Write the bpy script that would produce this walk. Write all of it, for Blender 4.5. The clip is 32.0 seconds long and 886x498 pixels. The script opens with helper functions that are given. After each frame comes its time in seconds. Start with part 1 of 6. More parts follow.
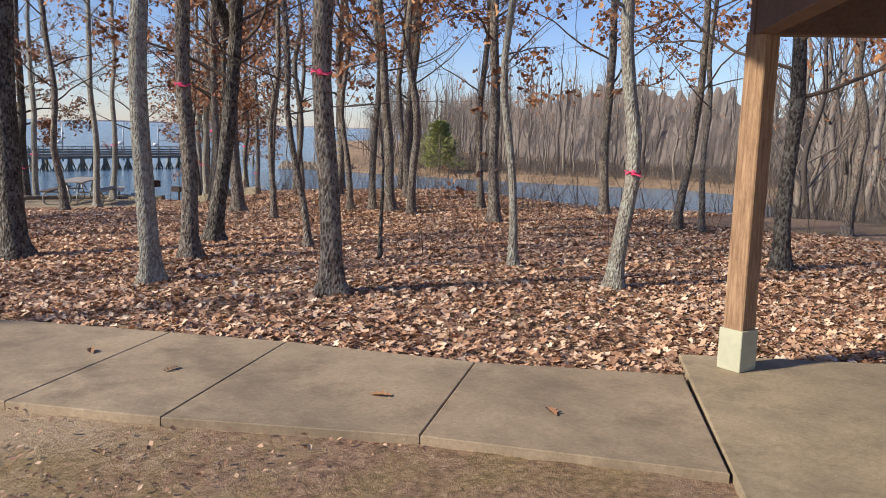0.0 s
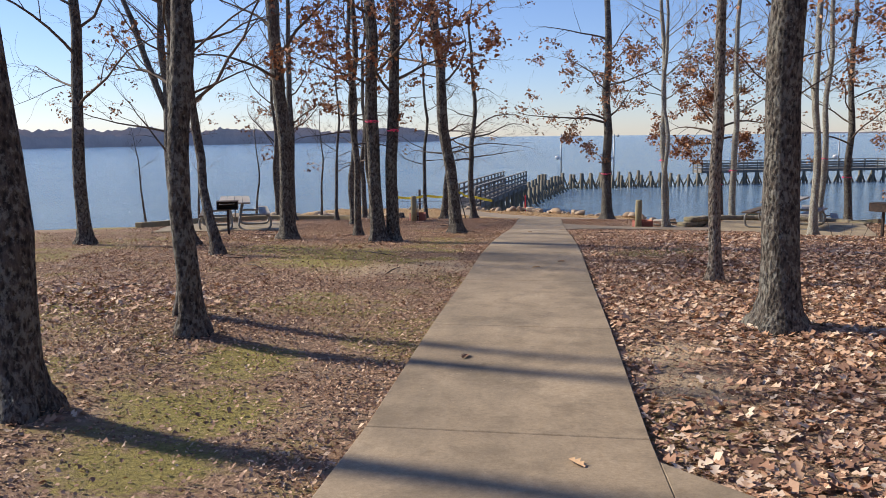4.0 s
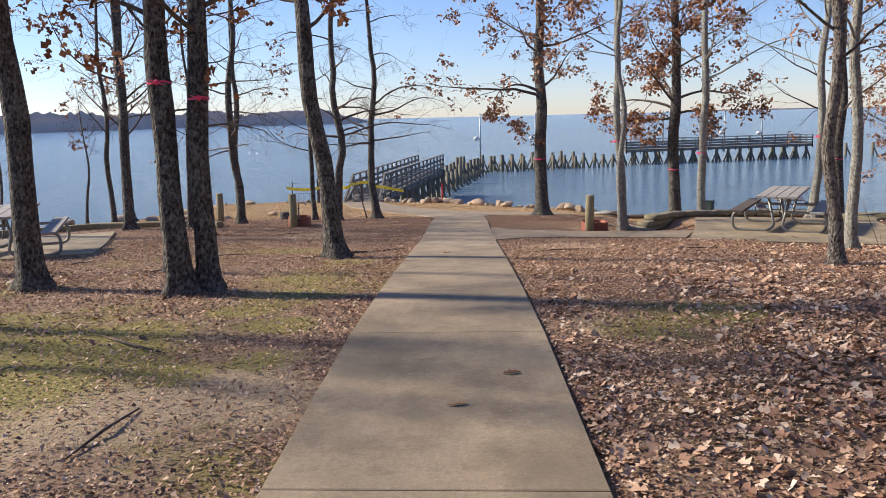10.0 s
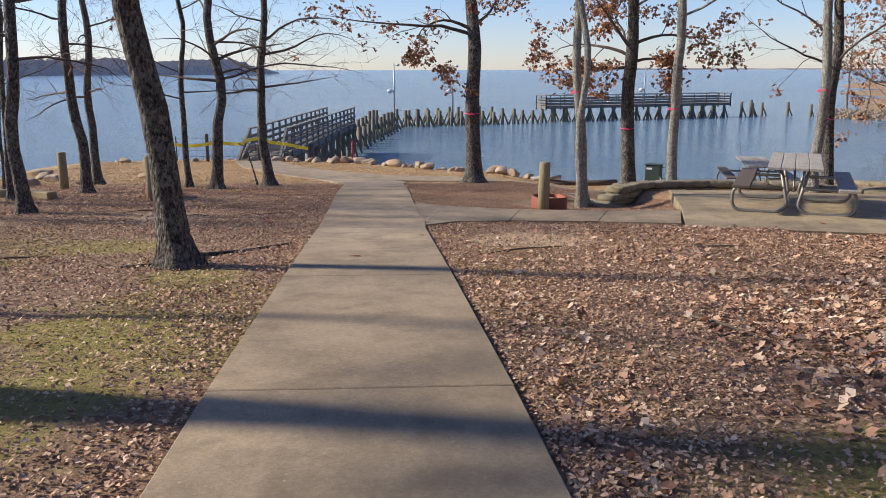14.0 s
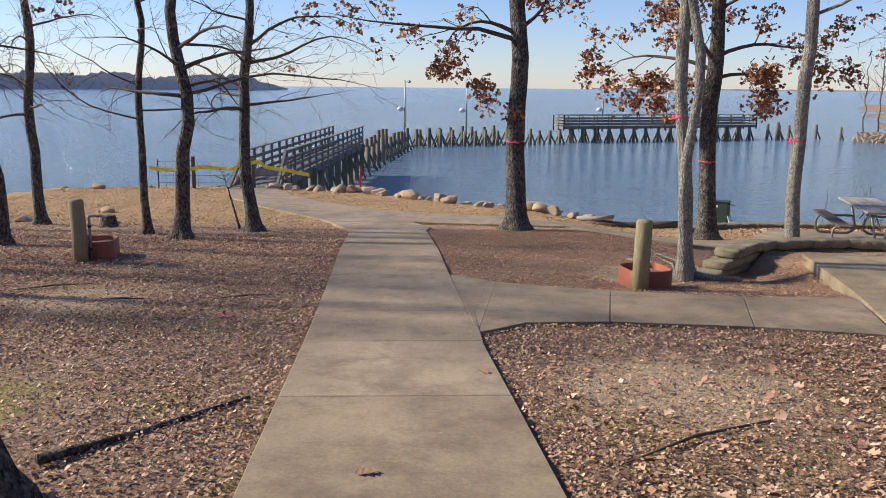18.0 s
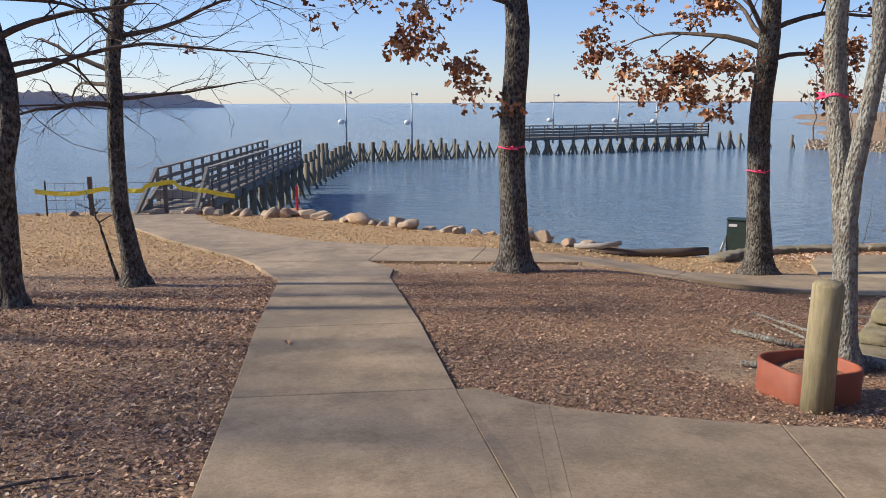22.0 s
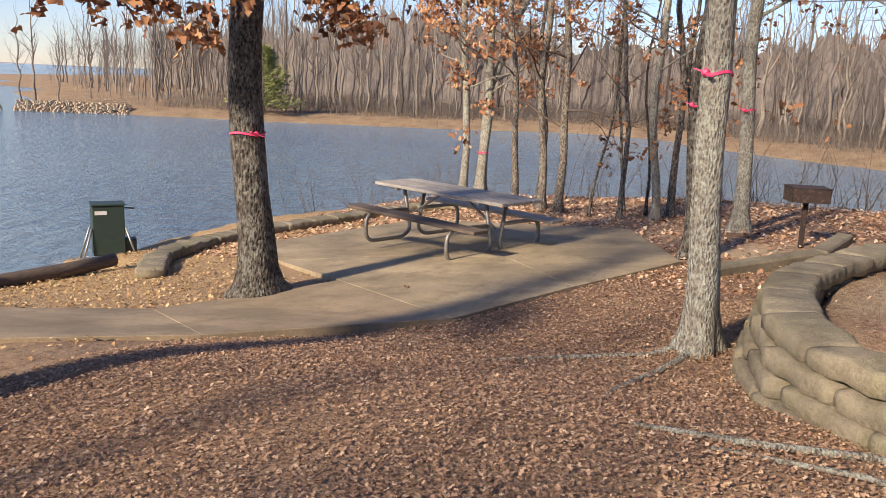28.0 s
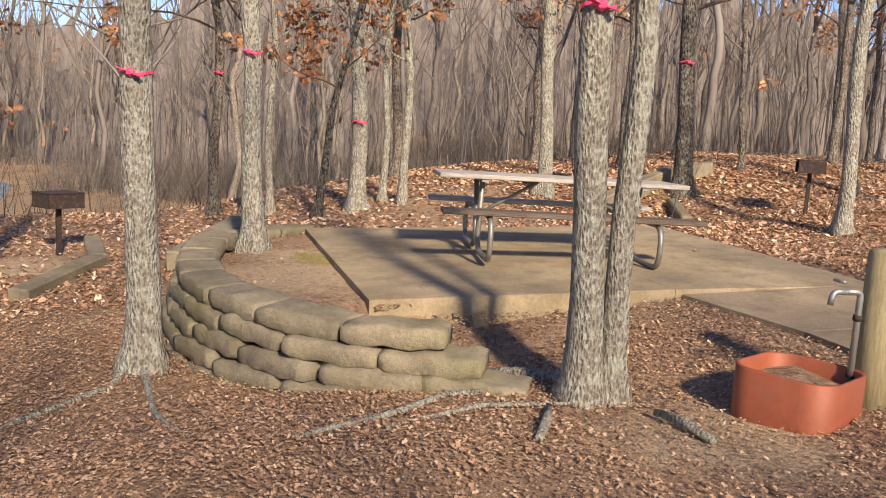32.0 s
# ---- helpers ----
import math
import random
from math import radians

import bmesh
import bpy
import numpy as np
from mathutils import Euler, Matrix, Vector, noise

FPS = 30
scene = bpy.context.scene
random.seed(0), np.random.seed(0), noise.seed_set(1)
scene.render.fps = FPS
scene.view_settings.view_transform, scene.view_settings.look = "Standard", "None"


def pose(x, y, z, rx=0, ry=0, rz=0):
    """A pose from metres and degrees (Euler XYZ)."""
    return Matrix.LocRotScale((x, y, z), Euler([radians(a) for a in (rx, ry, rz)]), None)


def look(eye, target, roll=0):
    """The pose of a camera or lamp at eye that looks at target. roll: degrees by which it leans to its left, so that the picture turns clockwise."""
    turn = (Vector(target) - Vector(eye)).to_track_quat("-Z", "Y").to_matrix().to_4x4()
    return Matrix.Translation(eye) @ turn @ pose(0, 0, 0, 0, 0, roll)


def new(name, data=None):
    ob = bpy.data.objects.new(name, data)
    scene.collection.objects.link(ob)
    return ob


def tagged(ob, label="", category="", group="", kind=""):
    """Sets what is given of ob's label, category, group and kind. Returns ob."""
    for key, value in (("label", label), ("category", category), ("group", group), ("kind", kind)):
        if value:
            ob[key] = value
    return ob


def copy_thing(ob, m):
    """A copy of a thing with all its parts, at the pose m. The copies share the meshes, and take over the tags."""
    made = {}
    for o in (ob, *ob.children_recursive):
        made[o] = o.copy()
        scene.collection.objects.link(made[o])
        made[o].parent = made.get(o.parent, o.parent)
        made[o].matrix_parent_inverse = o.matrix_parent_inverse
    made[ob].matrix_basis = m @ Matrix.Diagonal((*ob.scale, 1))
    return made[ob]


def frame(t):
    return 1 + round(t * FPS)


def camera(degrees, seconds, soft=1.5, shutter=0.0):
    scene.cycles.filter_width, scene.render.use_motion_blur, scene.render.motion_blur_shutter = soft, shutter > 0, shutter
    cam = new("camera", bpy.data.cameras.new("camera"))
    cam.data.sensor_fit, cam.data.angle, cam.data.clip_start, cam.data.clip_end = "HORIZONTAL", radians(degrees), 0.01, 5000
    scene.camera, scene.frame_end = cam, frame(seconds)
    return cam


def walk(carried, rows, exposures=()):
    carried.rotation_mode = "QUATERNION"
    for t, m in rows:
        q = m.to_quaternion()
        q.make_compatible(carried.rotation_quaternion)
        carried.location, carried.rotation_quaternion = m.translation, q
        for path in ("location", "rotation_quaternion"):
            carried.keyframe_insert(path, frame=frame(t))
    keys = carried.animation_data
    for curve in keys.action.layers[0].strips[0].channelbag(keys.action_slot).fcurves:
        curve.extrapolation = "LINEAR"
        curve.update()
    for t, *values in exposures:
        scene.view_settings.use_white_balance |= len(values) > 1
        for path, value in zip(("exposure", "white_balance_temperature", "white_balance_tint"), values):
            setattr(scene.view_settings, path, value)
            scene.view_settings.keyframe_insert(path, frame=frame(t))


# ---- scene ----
PATH = [
    (0, (0.895, -0.360, 1.698), (2.037, 1.257, 1.410), 1.72),
    (0.5, (0.844, 0.124, 1.704), (1.878, 1.813, 1.427), 0.75),
    (1, (0.800, 0.597, 1.670), (1.714, 2.360, 1.429), 0.74),
    (1.5, (0.713, 1.113, 1.666), (1.538, 2.920, 1.430), 0.54),
    (2, (0.676, 1.591, 1.670), (1.259, 3.491, 1.443), 0.01),
    (2.5, (0.621, 2.104, 1.658), (0.846, 4.075, 1.405), 0.20),
    (3, (0.610, 2.599, 1.664), (0.525, 4.580, 1.397), -0.27),
    (3.5, (0.599, 3.116, 1.647), (0.319, 5.077, 1.376), 0.02),
    (5.5, (0.423, 5.066, 1.627), (0.084, 7.017, 1.347), -1.05),
    (6, (0.380, 5.611, 1.605), (0.094, 7.570, 1.319), -1.08),
    (6.5, (0.389, 6.157, 1.593), (0.170, 8.124, 1.308), -1.14),
    (7, (0.370, 6.690, 1.611), (0.207, 8.664, 1.334), -0.41),
    (7.5, (0.289, 7.207, 1.619), (0.126, 9.181, 1.346), -1.03),
    (8, (0.277, 7.725, 1.640), (0.083, 9.698, 1.378), -1.38),
    (8.5, (0.225, 8.239, 1.602), (0.070, 10.212, 1.317), -1.87),
    (9, (0.239, 8.793, 1.569), (0.088, 10.764, 1.263), -1.77),
    (9.5, (0.240, 9.347, 1.538), (0.126, 11.315, 1.201), -1.40),
    (10, (0.310, 9.915, 1.514), (0.189, 11.886, 1.193), -1.32),
    (10.5, (0.345, 10.453, 1.486), (0.264, 12.421, 1.143), -1.05),
    (11, (0.330, 10.989, 1.443), (0.264, 12.956, 1.085), -1.34),
    (11.5, (0.327, 11.560, 1.433), (0.287, 13.527, 1.072), -0.86),
    (12, (0.286, 12.134, 1.398), (0.272, 14.100, 1.028), -1.11),
    (12.5, (0.296, 12.659, 1.381), (0.299, 14.625, 1.012), -0.91),
    (13, (0.238, 13.234, 1.324), (0.299, 15.189, 0.906), -0.40),
    (13.5, (0.218, 13.805, 1.281), (0.319, 15.753, 0.840), 0.19),
    (14, (0.108, 14.323, 1.264), (0.200, 16.274, 0.833), -0.10),
    (14.5, (0.045, 14.825, 1.276), (0.067, 16.787, 0.890), -0.69),
    (15, (-0.034, 15.365, 1.260), (-0.029, 17.328, 0.879), -0.47),
    (15.5, (-0.092, 15.913, 1.251), (-0.093, 17.881, 0.895), -0.67),
    (17.5, (-0.228, 18.171, 1.256), (-0.195, 20.128, 0.845), -0.10),
    (18, (-0.197, 18.760, 1.209), (-0.119, 20.720, 0.819), 0.52),
    (18.5, (-0.214, 19.342, 1.147), (-0.070, 21.295, 0.742), 0.96),
    (19, (-0.220, 19.911, 1.059), (-0.090, 21.866, 0.660), 1.19),
    (19.5, (-0.266, 20.485, 1.029), (-0.154, 22.438, 0.616), 0.66),
    (20, (-0.321, 21.050, 0.989), (-0.271, 23.013, 0.613), -0.09),
    (20.5, (-0.376, 21.610, 0.961), (-0.330, 23.578, 0.606), -0.45),
    (21, (-0.384, 22.183, 0.904), (-0.299, 24.151, 0.554), -0.94),
    (21.5, (-0.359, 22.749, 0.856), (-0.203, 24.711, 0.504), -0.34),
    (22, (-0.365, 23.319, 0.810), (-0.148, 25.276, 0.456), -0.18),
    (22.5, (-0.338, 23.878, 0.760), (-0.105, 25.833, 0.409), 0.25),
    (23, (-0.375, 24.396, 0.704), (-0.150, 26.355, 0.371), 0.02),
    (23.5, (-0.353, 24.922, 0.658), (-0.167, 26.888, 0.342), 0.00),
    (24, (-0.376, 25.488, 0.596), (-0.183, 27.455, 0.290), 0.00),
    (24.5, (-0.365, 26.032, 0.539), (-0.146, 27.998, 0.245), 0.19),
    (26.5, (-0.178, 28.075, 0.490), (0.852, 29.748, 0.113), 1.09),
    (27, (-0.154, 28.599, 0.454), (1.114, 30.095, 0.063), 1.46),
    (27.5, (-0.144, 29.073, 0.394), (1.388, 30.291, -0.017), 1.96),
    (28, (-0.109, 29.583, 0.337), (1.584, 30.568, -0.067), 2.43),
    (28.5, (-0.069, 30.091, 0.295), (1.748, 30.828, -0.101), 2.49),
    (29, (-0.011, 30.543, 0.240), (1.905, 30.978, -0.135), 2.41),
    (29.5, (0.051, 30.987, 0.231), (2.016, 31.087, -0.130), 2.18),
    (30, (0.044, 31.381, 0.130), (1.997, 31.141, -0.226), 2.32),
    (30.5, (0.138, 31.750, 0.154), (2.030, 31.214, -0.207), 3.22),
    (31, (0.126, 31.977, 0.168), (1.968, 31.272, -0.165), 3.69),
    (31.5, (0.112, 32.042, 0.207), (1.888, 31.176, -0.104), 3.58),
    (32, (0.128, 31.934, 0.190), (1.807, 30.883, -0.085), 3.48),
]
cam = camera(57.0, 32.0, soft=0.4)
walk(cam, [(t, look(e, g, r)) for t, e, g, r in PATH], [(0.0, 0.3, 6500, 10), (4.0, 0.3, 6500, 10), (7.0, 0.38, 6500, 10), (9.0, 0.46, 6500, 10), (13.0, 0.42, 6500, 10), (15.0, 0.28, 6500, 10), (19.0, 0.35, 6500, 10), (24.0, 0.36, 6500, 10), (27.0, 0.48, 6950, 12), (30.0, 0.60, 7400, 13), (32.0, 0.60, 7400, 13)])
# ---- light ----
SUN_EL, SUN_TO = 30.0, Vector((0.975, -0.22, 0)).normalized()
world = bpy.data.worlds.new("sky")
scene.world = world
world.use_nodes = True
wn, wl = world.node_tree.nodes, world.node_tree.links
sky = wn.new("ShaderNodeTexSky")
sky.sky_type, sky.sun_disc = "NISHITA", False
sky.sun_elevation = radians(SUN_EL)
sky.sun_rotation = math.atan2(-SUN_TO.x, -SUN_TO.y)
sky.air_density, sky.dust_density, sky.ozone_density, sky.altitude = 1.0, 0.1, 3.5, 100
bg = wn["Background"]
bg.inputs["Strength"].default_value = 0.10
tint = wn.new("ShaderNodeMix")
tint.data_type, tint.blend_type = "RGBA", "MULTIPLY"
tint.inputs[0].default_value = 1.0
tint.inputs[7].default_value = (0.93, 0.95, 1.21, 1)
wl.new(sky.outputs[0], tint.inputs[6])
wl.new(tint.outputs[2], bg.inputs["Color"])
sun = new("sun", bpy.data.lights.new("sun", "SUN"))
sun.data.energy, sun.data.angle, sun.data.color = 5.0, radians(4.0), (1.0, 0.892, 0.735)
down = -math.tan(radians(SUN_EL))
sun.matrix_world = look((0, 0, 30), Vector((0, 0, 30)) + SUN_TO + Vector((0, 0, down)))

# ---- materials ----
WATER_Z = -4.2


class Mat:
    """A small builder for node materials."""

    def __init__(self, name, rough=0.8, metal=0.0):
        self.m = bpy.data.materials.new(name)
        self.m.use_nodes = True
        self.n, self.l = self.m.node_tree.nodes, self.m.node_tree.links
        self.b = self.n["Principled BSDF"]
        self.b.inputs["Roughness"].default_value = rough
        self.b.inputs["Metallic"].default_value = metal
        self.pos = self.n.new("ShaderNodeNewGeometry").outputs["Position"]
        self.obj = self.n.new("ShaderNodeTexCoord").outputs["Object"]

    def scaled(self, vec, sx, sy, sz):
        k = self.n.new("ShaderNodeMapping")
        k.inputs["Scale"].default_value = (sx, sy, sz)
        self.l.new(vec, k.inputs["Vector"])
        return k.outputs[0]

    def noise(self, scale, detail=4, rough=0.6, vec=None):
        k = self.n.new("ShaderNodeTexNoise")
        k.inputs["Scale"].default_value, k.inputs["Detail"].default_value = scale, detail
        k.inputs["Roughness"].default_value = rough
        self.l.new(vec if vec is not None else self.pos, k.inputs["Vector"])
        return k.outputs["Fac"]

    def voronoi(self, scale, vec=None, feature="F1"):
        k = self.n.new("ShaderNodeTexVoronoi")
        k.feature = feature
        k.inputs["Scale"].default_value = scale
        self.l.new(vec if vec is not None else self.pos, k.inputs["Vector"])
        return k.outputs["Distance"]

    def ramp(self, fac, *stops):
        k = self.n.new("ShaderNodeValToRGB")
        e = k.color_ramp.elements
        while len(e) < len(stops):
            e.new(0.5)
        for s, (p, c) in zip(e, stops):
            s.position = p
            s.color = (*c, 1) if isinstance(c, tuple) else (c, c, c, 1)
        self.l.new(fac, k.inputs[0])
        return k.outputs[0]

    def mix(self, fac, a, b, mode="MIX"):
        k = self.n.new("ShaderNodeMix")
        k.data_type, k.blend_type = "RGBA", mode
        for s, v in ((k.inputs[0], fac), (k.inputs[6], a), (k.inputs[7], b)):
            if isinstance(v, tuple):
                s.default_value = (*v, 1)
            elif isinstance(v, (int, float)):
                s.default_value = v
            else:
                self.l.new(v, s)
        return k.outputs[2]

    def random(self):
        return self.n.new("ShaderNodeObjectInfo").outputs["Random"]

    def island(self):
        return self.n.new("ShaderNodeNewGeometry").outputs["Random Per Island"]

    def color(self, c):
        if isinstance(c, tuple):
            self.b.inputs["Base Color"].default_value = (*c, 1)
        else:
            self.l.new(c, self.b.inputs["Base Color"])
        return self

    def bump(self, fac, strength=0.5, dist=0.02, over=None):
        k = self.n.new("ShaderNodeBump")
        k.inputs["Strength"].default_value, k.inputs["Distance"].default_value = strength, dist
        self.l.new(fac, k.inputs["Height"])
        if over is not None:
            self.l.new(over, k.inputs["Normal"])
        self.l.new(k.outputs[0], self.b.inputs["Normal"])
        return k.outputs[0]


def concrete_mat(name, light, dark, moss=0.0, relief=0.35):
    m = Mat(name, 0.85)
    big = m.noise(0.9, 5, 0.65)
    fine = m.noise(38, 6, 0.7)
    c = m.ramp(big, (0.32, dark), (0.68, light))
    c = m.mix(0.55, c, m.ramp(m.mix(0.5, fine, m.noise(140, 4, 0.75)), (0.34, 0.12), (0.66, 0.92)), "SOFT_LIGHT")
    rnd = m.ramp(m.random(), (0.0, 0.42), (1.0, 0.58))
    c = m.mix(0.5, c, rnd, "SOFT_LIGHT")
    wide = m.noise(0.55, 6, 0.7, m.scaled(m.pos, 1.6, 0.8, 1))
    c = m.mix(m.ramp(wide, (0.46, 0.0), (0.62, 0.62)), c, tuple(v * k for v, k in zip(dark, (0.60, 0.63, 0.66))))
    st = m.noise(2.3, 7, 0.72)
    c = m.mix(m.ramp(st, (0.48, 0.0), (0.68, 0.7)), c, tuple(v * 0.55 for v in dark))
    spots = m.voronoi(7.5)
    c = m.mix(m.ramp(spots, (0.03, 0.6), (0.06, 0.0)), c, tuple(min(1, v * 1.35) for v in light))
    if moss:
        c = m.mix(m.ramp(m.noise(1.6, 6, 0.7), (0.48, 0.0), (0.66, moss)), c, (0.16, 0.16, 0.05))
    m.color(c)
    m.bump(m.mix(0.35, fine, m.noise(6, 5)), relief, 0.01 if relief < 0.5 else 0.03)
    return m.m


M_WALK = concrete_mat("walk_concrete", (0.40, 0.305, 0.198), (0.275, 0.207, 0.132))
M_PAD = concrete_mat("pad_concrete", (0.43, 0.335, 0.21), (0.27, 0.21, 0.13))
M_BAG = concrete_mat("bag_concrete", (0.37, 0.312, 0.215), (0.19, 0.158, 0.108), 0.45, 0.8)

# bare sandy places and mossy places: x, y, radius
SAND = ((1.31, 9.0, 0.6), (-1.95, 14.3, 1.3), (-1.1, 14.5, 0.8), (-3.6, 27.0, 1.1), (1.25, 9.8, 0.6), (1.7, 4.3, 1.6), (2.55, 28.8, 0.9), (6.4, 29.3, 1.3), (1.6, 23.8, 1.4), (1.15, 16.3, 0.55), (-1.4, 14.9, 0.7), (9.9, 31.2, 0.9), (7.2, 29.0, 0.8))
MOSS = ((-1.6, 8.05, 0.75), (-1.5, 7.1, 0.6), (-1.8, 9.15, 0.7), (-2.9, 14.9, 1.3), (-2.7, 15.9, 1.2), (2.1, 16.9, 1.0), (-2.0, 19.4, 0.9), (-1.75, 18.0, 0.9), (-1.8, 21.5, 0.7), (-1.5, 16.5, 0.6), (-4.2, 16.4, 1.4), (7.05, 28.9, 0.5), (-3.2, 23.5, 1.1), (1.5, 16.2, 0.7), (-1.9, 15.1, 0.6), (-2.0, 17.1, 0.6), (-1.35, 15.4, 0.5))
m = Mat("ground_soil", 0.95)
n1, n2, n3 = m.noise(0.35, 6, 0.7), m.noise(1.7, 6, 0.7), m.noise(19, 8, 0.75)
litter = m.ramp(n3, (0.30, (0.06, 0.034, 0.022)), (0.44, (0.23, 0.135, 0.085)), (0.56, (0.40, 0.255, 0.16)), (0.72, (0.66, 0.47, 0.32)))
dirt = m.ramp(m.noise(11, 7, 0.7), (0.3, (0.25, 0.17, 0.105)), (0.7, (0.50, 0.37, 0.24)))
c = m.mix(m.ramp(n2, (0.47, 0.0), (0.68, 0.8)), litter, dirt)
sep = m.n.new("ShaderNodeSeparateXYZ")
m.l.new(m.pos, sep.inputs[0])
shore_k = m.n.new("ShaderNodeMapRange")
shore_k.inputs["From Min"].default_value, shore_k.inputs["From Max"].default_value = 34.0, 38.0
m.l.new(sep.outputs["Y"], shore_k.inputs["Value"])
tan = m.ramp(m.noise(24, 7, 0.75), (0.28, (0.26, 0.15, 0.07)), (0.5, (0.46, 0.30, 0.145)), (0.75, (0.6, 0.43, 0.24)))
east = m.n.new("ShaderNodeMapRange")
east.inputs["From Min"].default_value, east.inputs["From Max"].default_value = 11.0, 14.0
east.inputs["To Min"].default_value, east.inputs["To Max"].default_value = 1.0, 0.15
m.l.new(sep.outputs["X"], east.inputs["Value"])
k = m.n.new("ShaderNodeMath")
k.operation = "MULTIPLY"
m.l.new(shore_k.outputs[0], k.inputs[0])
m.l.new(east.outputs[0], k.inputs[1])
c = m.mix(k.outputs[0], c, tan)
left = m.n.new("ShaderNodeMapRange")
left.inputs["From Min"].default_value, left.inputs["From Max"].default_value = 1.5, -2.0
left.inputs["To Min"].default_value = 0.35
m.l.new(sep.outputs["X"], left.inputs["Value"])
k2 = m.n.new("ShaderNodeMath")
k2.operation = "MULTIPLY"
m.l.new(m.ramp(m.mix(0.25, n1, m.noise(3.1, 7, 0.75)), (0.49, 0.0), (0.57, 0.9)), k2.inputs[0])
k3 = m.n.new("ShaderNodeMapRange")
k3.inputs["From Min"].default_value, k3.inputs["From Max"].default_value = 23.0, 27.5
k3.inputs["To Min"].default_value, k3.inputs["To Max"].default_value = 1.0, 0.0
m.l.new(sep.outputs["Y"], k3.inputs["Value"])
k4 = m.n.new("ShaderNodeMath")
k4.operation = "MULTIPLY"
m.l.new(left.outputs[0], k4.inputs[0])
m.l.new(k3.outputs[0], k4.inputs[1])
m.l.new(k4.outputs[0], k2.inputs[1])
moss = m.ramp(m.noise(33, 6, 0.75), (0.30, (0.14, 0.115, 0.03)), (0.66, (0.42, 0.355, 0.085)))
c = m.mix(k2.outputs[0], c, moss)


def spots(places, soft=0.55):
    """A mask of worn or overgrown patches with ragged edges: x, y, radius of each."""
    ragged = m.mix(0.5, m.noise(2.6, 6, 0.75), m.noise(17, 5, 0.75))
    out = None
    for px, py, pr in places:
        k = m.n.new("ShaderNodeVectorMath")
        k.operation = "DISTANCE"
        flat = m.n.new("ShaderNodeCombineXYZ")
        m.l.new(sep.outputs["X"], flat.inputs["X"])
        m.l.new(sep.outputs["Y"], flat.inputs["Y"])
        m.l.new(flat.outputs[0], k.inputs[0])
        k.inputs[1].default_value = (px, py, 0)
        r = m.n.new("ShaderNodeMapRange")
        r.inputs["From Min"].default_value, r.inputs["From Max"].default_value = pr, 0.0
        m.l.new(k.outputs["Value"], r.inputs["Value"])
        if out is None:
            out = r.outputs[0]
        else:
            top = m.n.new("ShaderNodeMath")
            top.operation = "MAXIMUM"
            m.l.new(out, top.inputs[0])
            m.l.new(r.outputs[0], top.inputs[1])
            out = top.outputs[0]
    k = m.n.new("ShaderNodeMath")
    k.operation = "MULTIPLY_ADD"
    m.l.new(ragged, k.inputs[0])
    k.inputs[1].default_value = 2.4
    m.l.new(out, k.inputs[2])
    k2 = m.n.new("ShaderNodeMath")
    k2.operation = "MULTIPLY"
    m.l.new(k.outputs[0], k2.inputs[0])
    k2.inputs[1].default_value = 0.5
    return m.ramp(k2.outputs[0], (0.74, 0.0), (0.74 + 0.22 * soft, 0.9))


earth = m.ramp(m.noise(34, 8, 0.8), (0.3, (0.24, 0.145, 0.085)), (0.5, (0.43, 0.275, 0.165)), (0.72, (0.58, 0.40, 0.25)))
c = m.mix(spots(((3.4, 30.6, 3.4), (2.2, 32.2, 2.8), (1.2, 30.6, 2.2), (0.9, 27.4, 1.6)), 1.0), c, earth)
sand = m.ramp(m.noise(26, 7, 0.75), (0.3, (0.36, 0.25, 0.15)), (0.5, (0.50, 0.37, 0.235)), (0.72, (0.64, 0.50, 0.34)))
c = m.mix(spots(SAND, 0.8), c, sand)
c = m.mix(spots(MOSS, 0.6), c, moss)
m.color(c)
m.bump(m.mix(0.4, n3, m.noise(60, 6, 0.7)), 1.0, 0.05)
M_GROUND = m.m

m = Mat("far_bank_soil", 0.95)
c = m.ramp(m.noise(0.5, 8, 0.75), (0.3, (0.22, 0.13, 0.08)), (0.5, (0.44, 0.30, 0.17)), (0.72, (0.60, 0.44, 0.26)))
c = m.mix(m.ramp(m.noise(9, 8, 0.8), (0.3, 0.0), (0.75, 0.6)), c, (0.19, 0.115, 0.08))
m.color(c)
m.bump(m.noise(4, 8, 0.75), 1.0, 0.3)
M_FAR = m.m

m = Mat("lake_water", 0.13)
m.color(m.ramp(m.noise(0.05, 4, 0.6), (0.35, (0.15, 0.245, 0.345)), (0.65, (0.20, 0.295, 0.375))))
m.b.inputs["IOR"].default_value = 1.33
w1 = m.noise(0.9, 6, 0.6, m.scaled(m.pos, 0.8, 1.7, 1))
w2 = m.noise(3.2, 5, 0.65, m.scaled(m.pos, 0.7, 1.9, 1))
first = m.bump(w1, 0.8, 0.7)
m.bump(w2, 0.7, 0.25, first)
M_WATER = m.m


